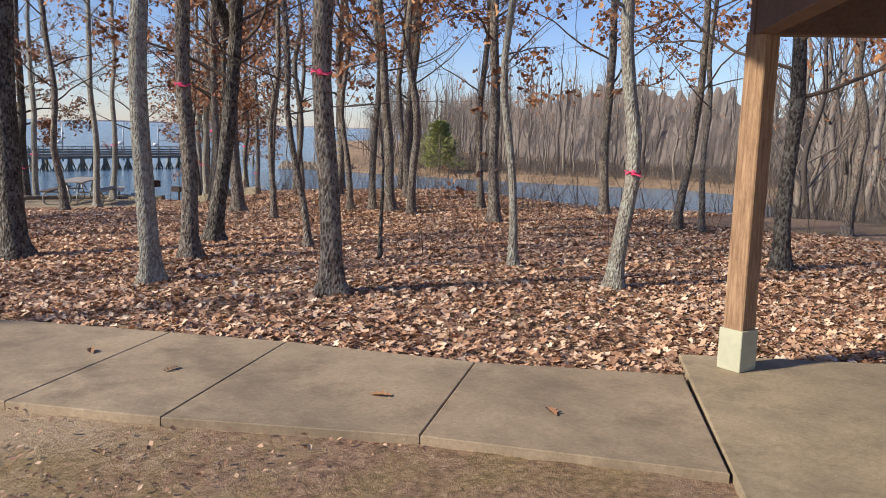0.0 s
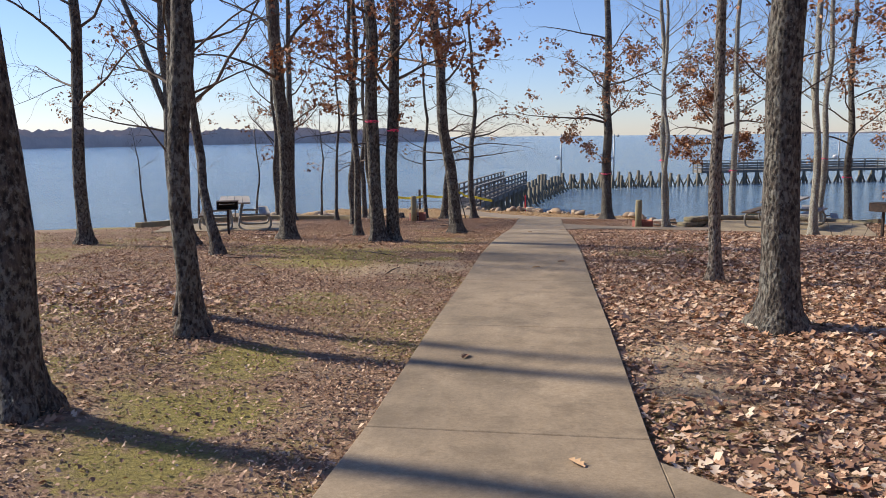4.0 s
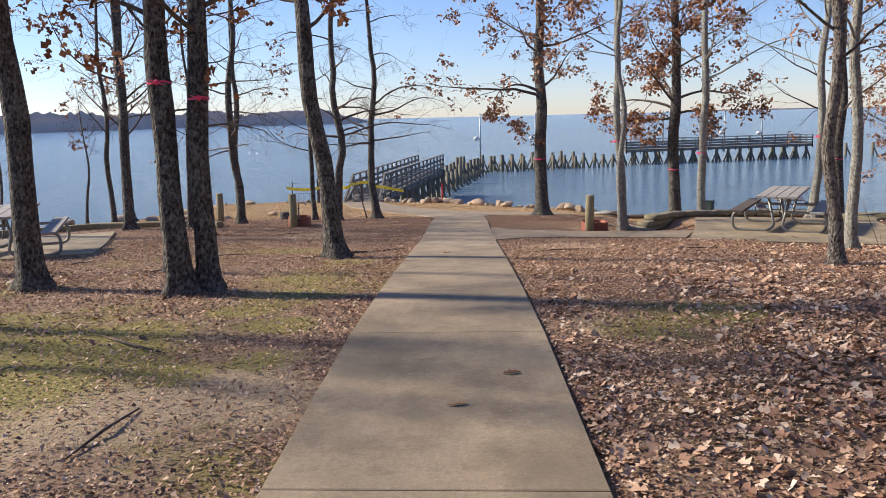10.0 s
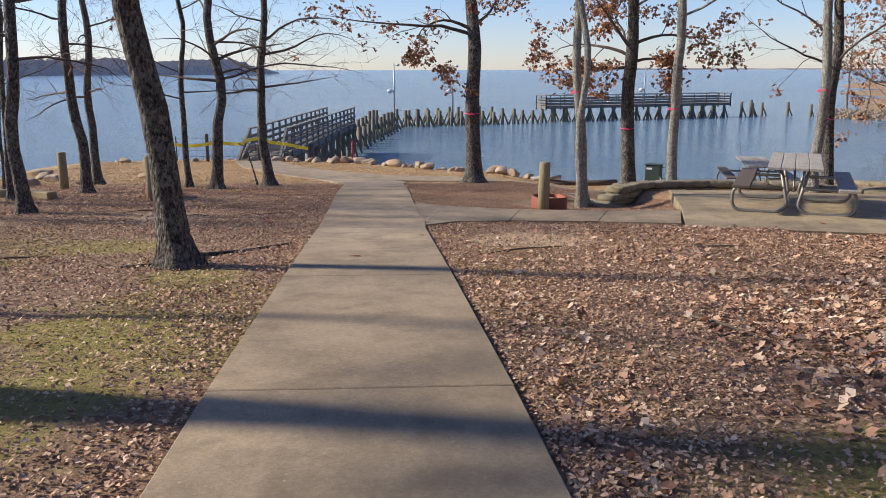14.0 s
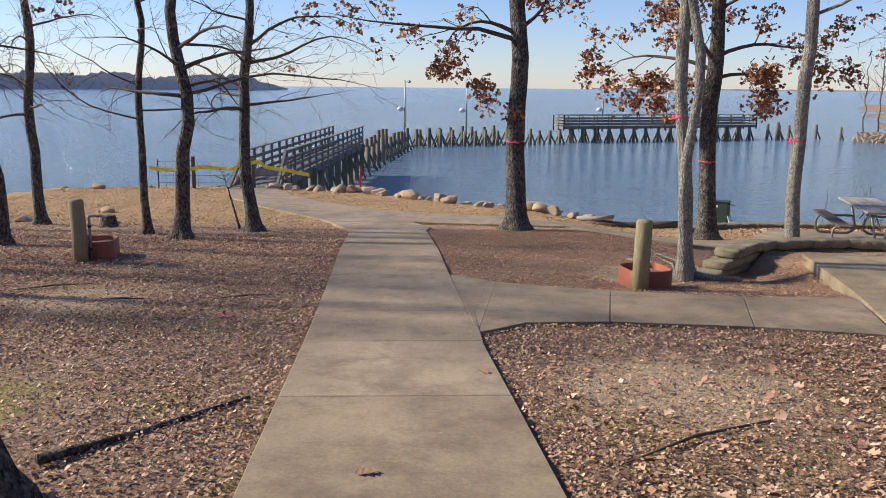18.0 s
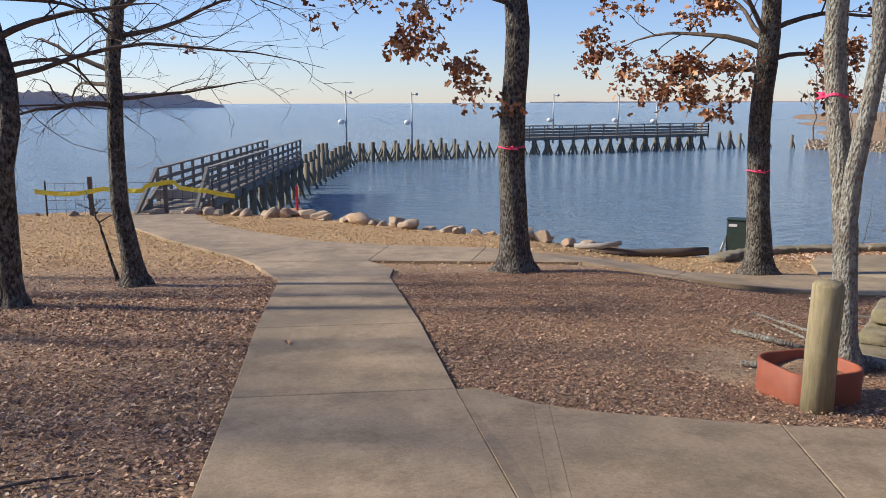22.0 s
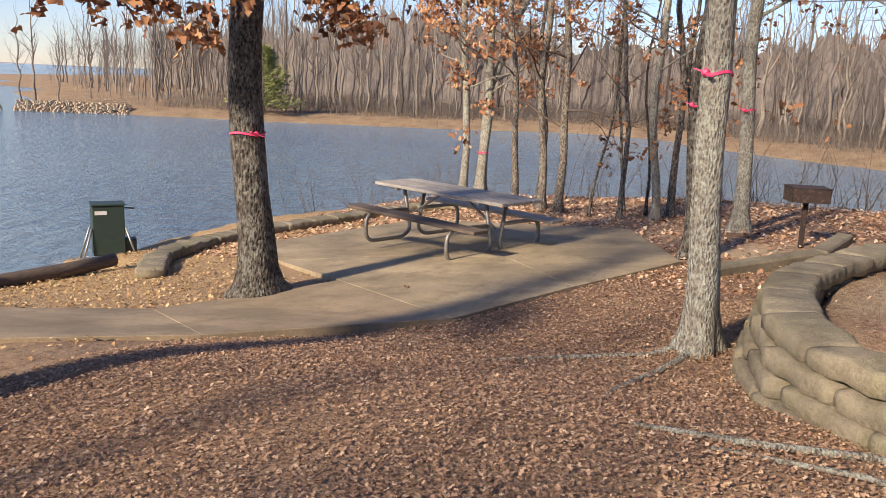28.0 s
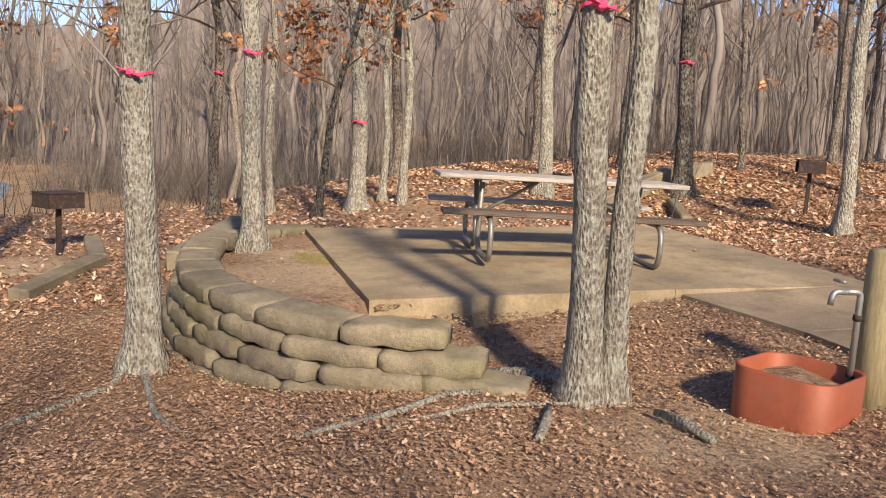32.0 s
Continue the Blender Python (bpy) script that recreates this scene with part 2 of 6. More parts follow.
def bark_mat(name, dark, mid, lichen, amount, cells=34, long=0.16):
    m = Mat(name, 0.92)
    v = m.scaled(m.obj, 1, 1, 0.45)
    cell = m.voronoi(cells, v)
    ridge = m.noise(cells, 6, 0.7, m.scaled(m.obj, 1, 1, long))
    c = m.ramp(m.mix(0.5, cell, ridge), (0.36, dark), (0.60, mid))
    c = m.mix(0.5, c, m.ramp(m.noise(90, 5, 0.75, m.scaled(m.obj, 1, 1, 0.4)), (0.35, 0.15), (0.65, 0.9)), "SOFT_LIGHT")
    blotch = m.mix(0.6, m.noise(4.2, 7, 0.75, m.obj), m.noise(30, 5, 0.7, m.scaled(m.obj, 1, 1, 0.6)))
    c = m.mix(m.ramp(blotch, (0.49, 0.0), (0.55, amount)), c, lichen)
    m.color(c)
    m.bump(m.mix(0.5, cell, ridge), 1.0, 0.045)
    return m.m


M_BARK = bark_mat("oak_bark", (0.014, 0.011, 0.009), (0.096, 0.078, 0.063), (0.35, 0.34, 0.29), 0.42, 38, 0.38)
M_BARK_MID = bark_mat("brown_bark", (0.04, 0.031, 0.025), (0.22, 0.175, 0.14), (0.38, 0.36, 0.30), 0.55, 46, 0.42)
M_BARK_PALE = bark_mat("lichen_bark", (0.18, 0.158, 0.13), (0.34, 0.31, 0.255), (0.46, 0.465, 0.39), 0.85, 60, 0.45)
M_BARK_FAR = bark_mat("wood_bark", (0.10, 0.08, 0.065), (0.27, 0.215, 0.17), (0.40, 0.37, 0.31), 0.5)
m = Mat("twig_bark", 0.9)
m.color(m.ramp(m.noise(9, 4), (0.3, (0.06, 0.043, 0.033)), (0.7, (0.17, 0.125, 0.095))))
M_TWIG = m.m
m = Mat("far_twig", 0.9)
m.color(m.ramp(m.island(), (0.0, (0.08, 0.065, 0.058)), (0.5, (0.15, 0.125, 0.11)), (1.0, (0.28, 0.243, 0.21))))
M_BRUSH = m.m


def leaf_mat(name, *stops):
    m = Mat(name, 0.75)
    m.color(m.mix(0.3, m.ramp(m.island(), *stops), m.ramp(m.noise(40, 3), (0.3, 0.3), (0.7, 0.8)), "SOFT_LIGHT"))
    return m.m


M_LEAF = leaf_mat("dry_oak_leaf", (0.0, (0.15, 0.06, 0.03)), (0.4, (0.29, 0.12, 0.055)), (0.75, (0.43, 0.20, 0.09)), (1.0, (0.58, 0.34, 0.18)))
M_LITTER = leaf_mat("fallen_leaf", (0.0, (0.14, 0.07, 0.045)), (0.22, (0.33, 0.175, 0.105)), (0.5, (0.52, 0.30, 0.18)), (0.78, (0.66, 0.44, 0.285)), (1.0, (0.78, 0.62, 0.46)))
M_LITTER_DARK = leaf_mat("small_fallen_leaf", (0.0, (0.14, 0.075, 0.048)), (0.35, (0.34, 0.19, 0.118)), (0.75, (0.54, 0.34, 0.21)), (1.0, (0.74, 0.54, 0.37)))
M_CRUMB = leaf_mat("crumbled_leaf", (0.0, (0.16, 0.085, 0.05)), (0.4, (0.33, 0.19, 0.115)), (0.8, (0.48, 0.30, 0.185)), (1.0, (0.68, 0.48, 0.315)))
m = Mat("loose_leaf", 0.75)
m.color(m.mix(0.4, m.ramp(m.random(), (0.0, (0.24, 0.12, 0.06)), (0.6, (0.40, 0.21, 0.10)), (1.0, (0.55, 0.36, 0.2))), m.ramp(m.noise(60, 3), (0.3, 0.25), (0.7, 0.8)), "SOFT_LIGHT"))
M_LOOSE = m.m
M_GREEN = leaf_mat("cedar_green", (0.0, (0.10, 0.125, 0.03)), (0.6, (0.20, 0.215, 0.055)), (1.0, (0.34, 0.33, 0.1)))


def wood_mat(name, a, b, axis=(6, 6, 0.6), rough=0.85):
    m = Mat(name, rough)
    g = m.noise(9, 7, 0.7, m.scaled(m.obj, *axis))
    c = m.ramp(g, (0.3, a), (0.7, b))
    c = m.mix(0.5, c, m.ramp(m.random(), (0.0, 0.36), (1.0, 0.62)), "SOFT_LIGHT")
    c = m.mix(m.ramp(m.noise(3.5, 6, 0.7, m.obj), (0.5, 0.0), (0.75, 0.5)), c, tuple(x * 0.6 for x in a))
    m.color(c)
    m.bump(g, 0.5, 0.006)
    return m.m


M_POST = wood_mat("treated_post", (0.19, 0.155, 0.08), (0.37, 0.31, 0.18))
M_CEDAR = wood_mat("cedar_post", (0.16, 0.085, 0.045), (0.42, 0.27, 0.155))
M_FASCIA = wood_mat("brown_beam", (0.11, 0.065, 0.05), (0.20, 0.125, 0.095), (0.7, 6, 6))
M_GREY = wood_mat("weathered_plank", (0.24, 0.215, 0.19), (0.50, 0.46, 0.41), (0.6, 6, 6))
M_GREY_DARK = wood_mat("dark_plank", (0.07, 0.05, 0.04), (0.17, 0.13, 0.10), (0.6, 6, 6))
M_PIER = wood_mat("pier_wood", (0.12, 0.105, 0.088), (0.30, 0.275, 0.235), (5, 5, 5))
M_PILE = wood_mat("pile_wood", (0.10, 0.088, 0.062), (0.27, 0.235, 0.165), (5, 5, 0.6))
M_LOG = wood_mat("edging_log", (0.20, 0.15, 0.075), (0.45, 0.36, 0.2), (4, 4, 4))


def metal_mat(name, col, rough, metal, rust=None):
    m = Mat(name, rough, metal)
    c = m.ramp(m.noise(7, 6, 0.7, m.obj), (0.3, tuple(v * 0.75 for v in col)), (0.7, col))
    if rust:
        c = m.mix(m.ramp(m.noise(16, 6, 0.75, m.obj), (0.5, 0.0), (0.66, 0.9)), c, rust)
    m.color(c)
    m.bump(m.noise(60, 4, 0.6, m.obj), 0.2, 0.003)
    return m.m


M_TUBE = metal_mat("galvanised_tube", (0.30, 0.295, 0.275), 0.5, 0.6, (0.24, 0.19, 0.14))
M_RUST = metal_mat("rusty_steel", (0.05, 0.036, 0.032), 0.8, 0.3, (0.13, 0.07, 0.05))
M_RING = metal_mat("red_ring_paint", (0.36, 0.095, 0.045), 0.6, 0.1, (0.28, 0.10, 0.06))
M_POLE = metal_mat("grey_pole", (0.45, 0.46, 0.46), 0.5, 0.6)
M_LAMP = metal_mat("lamp_white", (0.85, 0.85, 0.84), 0.45, 0.0)
M_GREENBOX = metal_mat("green_box_paint", (0.033, 0.06, 0.052), 0.55, 0.1)
M_PIPE = metal_mat("galvanised_pipe", (0.42, 0.43, 0.42), 0.45, 0.75)
M_SIGN = metal_mat("white_label", (0.8, 0.8, 0.78), 0.6, 0.0)
M_CAN = metal_mat("post_sleeve_paint", (0.50, 0.50, 0.36), 0.6, 0.0)
m = Mat("pink_tape", 0.5)
m.color(m.ramp(m.noise(20, 3), (0.3, (0.85, 0.05, 0.16)), (0.7, (0.95, 0.10, 0.22))))
M_PINK = m.m
m = Mat("faded_pink_paint", 0.8)
m.color(m.ramp(m.noise(30, 4), (0.4, (0.34, 0.15, 0.12)), (0.6, (0.55, 0.16, 0.17))))
M_FADED = m.m
M_STRAW = leaf_mat("dry_grass", (0.0, (0.30, 0.17, 0.075)), (0.5, (0.50, 0.325, 0.15)), (1.0, (0.66, 0.49, 0.27)))
m = Mat("yellow_tape", 0.45)
m.color(m.ramp(m.noise(6, 3), (0.3, (0.75, 0.58, 0.03)), (0.7, (0.9, 0.74, 0.08))))
M_YELLOW = m.m
m = Mat("red_stake_paint", 0.6)
m.color(m.ramp(m.noise(12, 3), (0.3, (0.65, 0.02, 0.04)), (0.7, (0.8, 0.05, 0.08))))
M_RED = m.m


def stone_mat(name, a, b):
    m = Mat(name, 0.9)
    c = m.ramp(m.noise(5, 7, 0.7), (0.3, a), (0.7, b))
    c = m.mix(0.55, c, m.ramp(m.random(), (0.0, 0.32), (1.0, 0.68)), "SOFT_LIGHT")
    c = m.mix(m.ramp(m.noise(1.7, 4), (0.5, 0.0), (0.7, 0.5)), c, (0.42, 0.24, 0.12))
    m.color(c)
    m.bump(m.noise(14, 7, 0.7), 0.6, 0.03)
    return m.m


M_ROCK = stone_mat("shore_stone", (0.28, 0.205, 0.135), (0.54, 0.42, 0.295))
M_PEBBLE = stone_mat("bank_stone", (0.22, 0.175, 0.125), (0.40, 0.325, 0.24))
# distance haze is painted into this colour: both tones are paler than bare wood
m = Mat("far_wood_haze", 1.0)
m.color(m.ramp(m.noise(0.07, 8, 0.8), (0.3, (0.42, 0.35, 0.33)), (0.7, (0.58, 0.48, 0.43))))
M_FARWOOD_HAZE = m.m
m = Mat("hill_wood", 1.0)
twiggy = m.ramp(m.noise(1.3, 9, 0.85, m.scaled(m.pos, 1, 1, 0.35)), (0.36, (0.06, 0.05, 0.046)), (0.64, (0.27, 0.235, 0.21)))
m.color(m.mix(0.6, m.ramp(m.noise(0.09, 8, 0.8), (0.3, (0.15, 0.125, 0.115)), (0.7, (0.25, 0.205, 0.18))), twiggy))
M_HILLWOOD = m.m


# ---- building helpers ----
def smooth(x, a, b):
    t = np.clip((x - a) / (b - a), 0, 1)
    return t * t * (3 - 2 * t)


def mesh_from(name, verts, faces, material, shade=False):
    me = bpy.data.meshes.new(name)
    me.from_pydata([tuple(v) for v in verts], [], faces)
    me.materials.append(material)
    if shade:
        me.polygons.foreach_set("use_smooth", [True] * len(me.polygons))
    me.update()
    return me


def quads_mesh(name, verts, faces, material, sides):
    """A mesh from numpy arrays, all faces with the same number of sides."""
    me = bpy.data.meshes.new(name)
    me.vertices.add(len(verts))
    me.vertices.foreach_set("co", np.asarray(verts, np.float32).ravel())
    f = np.asarray(faces, np.int32)
    me.loops.add(f.size)
    me.loops.foreach_set("vertex_index", f.ravel())
    me.polygons.add(len(f))
    me.polygons.foreach_set("loop_start", np.arange(0, f.size, sides, dtype=np.int32))
    me.polygons.foreach_set("loop_total", np.full(len(f), sides, np.int32))
    me.materials.append(material)
    me.update(calc_edges=True)
    return me


def part(name, bm, material, parent, label="", shade=False):
    """Links a bmesh (or a ready mesh) as one mesh object under a thing or a part."""
    if isinstance(bm, bpy.types.Mesh):
        me = bm
    else:
        me = bpy.data.meshes.new(name)
        bm.to_mesh(me)
        bm.free()
        me.materials.append(material)
        if shade:
            me.polygons.foreach_set("use_smooth", [True] * len(me.polygons))
    ob = new(name, me)
    ob.parent = parent
    return tagged(ob, label)


def thing(name, m, label, category, group="", kind=""):
    ob = new(name)
    ob.matrix_world = m if isinstance(m, Matrix) else pose(*m)
    return tagged(ob, label, category, group, kind)


def box(bm, x0, y0, z0, x1, y1, z1, bevel=0.0, m=None):
    vs = [bm.verts.new(v) for v in ((x0, y0, z0), (x1, y0, z0), (x1, y1, z0), (x0, y1, z0), (x0, y0, z1), (x1, y0, z1), (x1, y1, z1), (x0, y1, z1))]
    fs = [bm.faces.new([vs[i] for i in q]) for q in ((3, 2, 1, 0), (4, 5, 6, 7), (0, 1, 5, 4), (1, 2, 6, 5), (2, 3, 7, 6), (3, 0, 4, 7))]
    if bevel:
        es = list({e for f in fs for e in f.edges})
        out = bmesh.ops.bevel(bm, geom=es, offset=bevel, segments=1, affect="EDGES")
        vs = list({v for f in out["faces"] for v in f.verts})
    if m is not None:
        bmesh.ops.transform(bm, matrix=m, verts=vs)
    return bm


def bar(bm, a, b, w, t, bevel=0.0, up=(0, 0, 1)):
    """A board from a to b, w wide and t thick."""
    a, b = Vector(a), Vector(b)
    d = b - a
    q = d.to_track_quat("X", "Z").to_matrix().to_4x4()
    box(bm, 0, -w / 2, -t / 2, d.length, w / 2, t / 2, bevel, Matrix.Translation(a) @ q)
    return bm


def tube_data(points, radii, sides, verts, faces, cap=True):
    """Adds a tapered tube along points to the lists."""
    n = len(points)
    base = len(verts)
    prev = None
    for i in range(n):
        d = (points[min(i + 1, n - 1)] - points[max(i - 1, 0)]).normalized()
        if prev is None:
            u = d.orthogonal().normalized()
        else:
            u = prev - d * prev.dot(d)
            u = u.normalized() if u.length > 1e-5 else d.orthogonal().normalized()
        prev = u
        w = d.cross(u)
        for k in range(sides):
            a = 2 * math.pi * k / sides
            verts.append(points[i] + (u * math.cos(a) + w * math.sin(a)) * radii[i])
    for i in range(n - 1):
        for k in range(sides):
            k2 = (k + 1) % sides
            faces.append((base + i * sides + k, base + i * sides + k2, base + (i + 1) * sides + k2, base + (i + 1) * sides + k))
    if cap:
        faces.append(tuple(base + (n - 1) * sides + k for k in range(sides)))
        faces.append(tuple(base + k for k in reversed(range(sides))))


def tube(name, points, radius, material, sides=10, closed=False):
    pts = [Vector(p) for p in points]
    v, f = [], []
    r = radius if isinstance(radius, (list, tuple)) else [radius] * len(pts)
    tube_data(pts, r, sides, v, f)
    return mesh_from(name, v, f, material, True)


# ---- the lie of the land ----
PROFILE = ((-60, 0.6), (-30, 0.45), (0, 0.3), (5, 0.19), (8, 0.0), (11, -0.02), (13, -0.1), (16, -0.16), (18, -0.27), (20, -0.42), (22.3, -0.6),
           (25.5, -0.88), (28, -1.03), (30, -1.1), (33, -1.36), (35.5, -1.62), (38, -1.83), (41, -2.0), (44, -2.15), (47, -2.3), (60, -2.4))
PY, PZ = np.array([p[0] for p in PROFILE]), np.array([p[1] for p in PROFILE])
NEAR_LAND = ((-16, -60), (-15.5, 6), (-13.5, 19), (-12.5, 27), (-12, 35), (-13.5, 44), (-13, 47.5), (-8, 48.6), (-4.6, 48), (-2.8, 46.9), (-1, 45.6), (0.8, 43.2), (2.2, 41.3), (4, 39.8),
             (6.5, 38.8), (7.3, 41.6), (9.6, 41.4), (13.4, 39.6), (16.8, 39.3), (16.4, 33), (14, 28), (13.8, 20), (14.5, 14), (18, 8), (26, 5), (40, 3), (80, -5), (80, -60))
FAR_LAND = ((20, 25), (40, 30), (56, 28), (60, 32), (63, 37.5), (70, 47), (75.5, 51), (76, 60), (69, 67), (61, 80), (53, 97), (48, 105), (51, 112),
            (62, 124), (95, 190), (170, 330), (600, 420), (600, -300), (20, -300))


def inside_distance(x, y, poly):
    """Signed distance to a polygon, positive inside."""
    p = np.array(poly, float)
    q = np.roll(p, -1, 0)
    best = np.full(x.shape, 1e9)
    ins = np.zeros(x.shape, bool)
    for (ax, ay), (bx, by) in zip(p, q):
        dx, dy = bx - ax, by - ay
        t = np.clip(((x - ax) * dx + (y - ay) * dy) / (dx * dx + dy * dy), 0, 1)
        best = np.minimum(best, (x - ax - t * dx) ** 2 + (y - ay - t * dy) ** 2)
        cross = (ay > y) != (by > y)
        with np.errstate(divide="ignore", invalid="ignore"):
            ins ^= cross & (x < dx * (y - ay) / (dy if dy else 1e-9) + ax)
    return np.where(ins, 1, -1) * np.sqrt(best)


def main_edges(y):
    return -0.56 - 0.0295 * (y - 8), 0.985 - 0.0352 * (y - 8)


def inland(x, y):
    z = np.interp(y, PY, PZ)
    z = z - 0.30 * smooth(x, 2.7, 5.2) * smooth(y, 26.8, 29.8)
    z = z + 0.12 * smooth(x, 1.2, 4.0) * smooth(y, 4.5, 7.5) * (1 - smooth(y, 8, 13)) + 0.09 * smooth(-x, 1.2, 3.0) * (1 - smooth(y, 10, 14))
    # east of the terraces the wood floor lies a little higher
    z = z + 0.35 * smooth(x, 7.5, 10.5) * (1 - smooth(y, 23, 29)) * smooth(y, 8, 18)
    z = z - 0.12 * np.exp(-((x - 2.95) ** 2 + (y - 28.6) ** 2) / 1.2)
    return z


def land(x, y):
    x, y = np.asarray(x, float), np.asarray(y, float)
    d = inside_distance(x, y, NEAR_LAND)
    slope = np.where((x > 11) & (y < 36), 0.42, 0.75)
    z = inland(x, y) + np.where(d < 0.6, (d - 0.6) * slope, 0)
    # a lower shelf by the shore where the green box stands
    z = z - 0.4 * np.exp(-(((x - 8.4) / 1.9) ** 2 + ((y - 40.7) / 1.3) ** 2))
    f = inside_distance(x, y, FAR_LAND)
    far = WATER_Z + np.where(f < 0, f * 0.3, np.minimum(f * 0.16, 0.7) + np.clip(f - 6, 0, 70) * 0.03)
    return np.maximum(np.maximum(z, far), WATER_Z - 3.5)


def gz(x, y):
    return float(land(np.array([x]), np.array([y]))[0])


# ---- concrete outlines ----
def R_(y):
    return main_edges(y)[1]


def L_(y):
    return main_edges(y)[0]


JOINTS = (2.6, 5.3, 7.85, 10.46, 13.2, 16.0, 18.04, 21.2, 23.56, 25.1, 26.3, 28.3, 30.2, 32.0, 33.5)
MAIN = [[(L_(a), a), (R_(a), a), (R_(b), b), (L_(b), b)] for a, b in zip(JOINTS, JOINTS[1:])]
SHELTER_WALK = [[(R_(7.5), 7.5), (R_(4.72), 4.72), (1.14, 4.53), (1.40, 4.25), (2.60, 5.40), (1.82, 6.56)],
                [(1.40, 4.25), (2.0, 3.58), (3.18, 4.70), (2.60, 5.40)], [(2.0, 3.58), (2.94, 2.68), (3.97, 3.60), (3.18, 4.70)],
                [(2.94, 2.68), (3.80, 1.60), (4.87, 2.70), (3.97, 3.60)]]
SHELTER_PAD = [[(3.25, 1.03), (6.3, -1.9), (8.3, 0.25), (5.25, 3.05)]]
BRANCH = [[(R_(25.1), 25.1), (0.28, 25.36), (0.70, 27.98), (0.42, 28.3), (R_(28.3), 28.3)], [(0.28, 25.36), (0.37, 25.42), (0.785, 27.91), (0.70, 27.98)],
          [(0.37, 25.42), (0.55, 25.55), (0.85, 25.8), (1.61, 25.83), (2.0, 27.42), (1.05, 27.75), (0.785, 27.91)], [(1.61, 25.83), (2.85, 25.62), (3.34, 27.05), (2.0, 27.42)],
          [(2.85, 25.62), (3.93, 25.25), (4.50, 26.95), (3.34, 27.05)]]
WATERFRONT = [[(L_(33.5), 33.5), (R_(33.5), 33.5), (0.19, 34.6), (-0.15, 35.9), (-1.95, 36.0)],
              [(-1.95, 36.0), (-0.15, 35.9), (0.3, 38.4), (-1.0, 39.3), (-2.3, 36.9)],
              [(-2.3, 36.9), (-1.0, 39.3), (-2.5, 41.4), (-4.1, 40.2)], [(-4.1, 40.2), (-2.5, 41.4), (-3.8, 43.7), (-5.5, 43.0)],
              [(-5.5, 43.0), (-3.8, 43.7), (-5.0, 47.3), (-6.6, 47.0)],
              [(-0.15, 35.9), (1.4, 35.4), (2.0, 37.6), (0.3, 38.4)], [(1.4, 35.4), (3.0, 34.95), (4.0, 36.6), (2.0, 37.6)],
              [(3.0, 34.95), (4.05, 34.06), (4.95, 35.7), (4.0, 36.6)], [(4.05, 34.06), (5.63, 32.8), (6.73, 34.85), (5.65, 35.3), (4.95, 35.7)]]
LAKE_PAD = [[(5.63, 32.8), (7.2, 32.35), (8.9, 34.1), (7.5, 36.4), (6.73, 34.85)], [(7.2, 32.35), (8.9, 31.75), (11.2, 33.1), (8.9, 34.1)],
            [(8.9, 34.1), (11.2, 33.1), (11.6, 36.9), (8.4, 37.7), (7.5, 36.4)]]
TERRACE_PAD = [[(5.1, 29.4), (4.52, 27.0), (8.2, 26.2), (8.75, 28.4)], [(4.52, 27.0), (3.95, 25.15), (7.7, 23.9), (8.2, 26.2)]]
WEST_PAD = [[(-8.9, 20.8), (-6.5, 23.3), (-7.6, 26.1), (-10.1, 23.6)], [(-10.1, 23.6), (-7.6, 26.1), (-8.7, 28.8), (-11.2, 26.3)]]
TERRACE_Z = -0.97
ALL_WALKS = MAIN + SHELTER_WALK + SHELTER_PAD + BRANCH + WATERFRONT + LAKE_PAD + TERRACE_PAD + WEST_PAD
# the raised bed behind the bag wall
BED = ((4.35, 29.75), (4.55, 30.05), (5.3, 30.35), (6.6, 30.35), (8.2, 30.0), (9.2, 29.2), (8.75, 28.3), (5.15, 29.3))


def terrace_z(y):
    return TERRACE_Z + 0.03 * (29.35 - np.asarray(y, float))


def walk_distance(x, y):
    d = np.full(np.shape(x), -1e9)
    for p in ALL_WALKS:
        d = np.maximum(d, inside_distance(x, y, p))
    return d


def surface(x, y):
    """Ground level with the terrace and its bed."""
    x, y = np.asarray(x, float), np.asarray(y, float)
    z = land(x, y)
    d = np.full(x.shape, -1e9)
    for p in TERRACE_PAD:
        d = np.maximum(d, inside_distance(x, y, p))
    t = terrace_z(y)
    z = np.where((d > -2.5) & (x > 5.0), z + (t - 0.04 - z) * smooth(d, -2.5, -0.2) * (1 - smooth(y, 29.7, 30.5)), z)
    z = np.where((d > -0.8) & (d < 0), np.maximum(z, t - 0.13 + d * 0.28), z)
    z = np.where(d > -0.1, np.minimum(z, t - 0.05), z)
    b = inside_distance(x, y, BED)
    return np.where(b > 0.12, np.maximum(z, TERRACE_Z - 0.10), z)


def sz(x, y):
    return float(surface(np.array([float(x)]), np.array([float(y)]))[0])


# ---- ground and water ----
def axis(lo, hi, step, far_lo, far_hi, mid_hi, mid_step):
    a = list(np.arange(lo, hi + 1e-6, step))
    b = list(np.arange(hi + mid_step, mid_hi, mid_step))
    left = [lo - 2 * 1.55 ** k for k in range(1, 20) if lo - 2 * 1.55 ** k > far_lo] + [far_lo]
    right = [mid_hi * 1.3 ** k for k in range(1, 20) if mid_hi * 1.3 ** k < far_hi] + [far_hi]
    return np.array(sorted(left) + a + b + right)


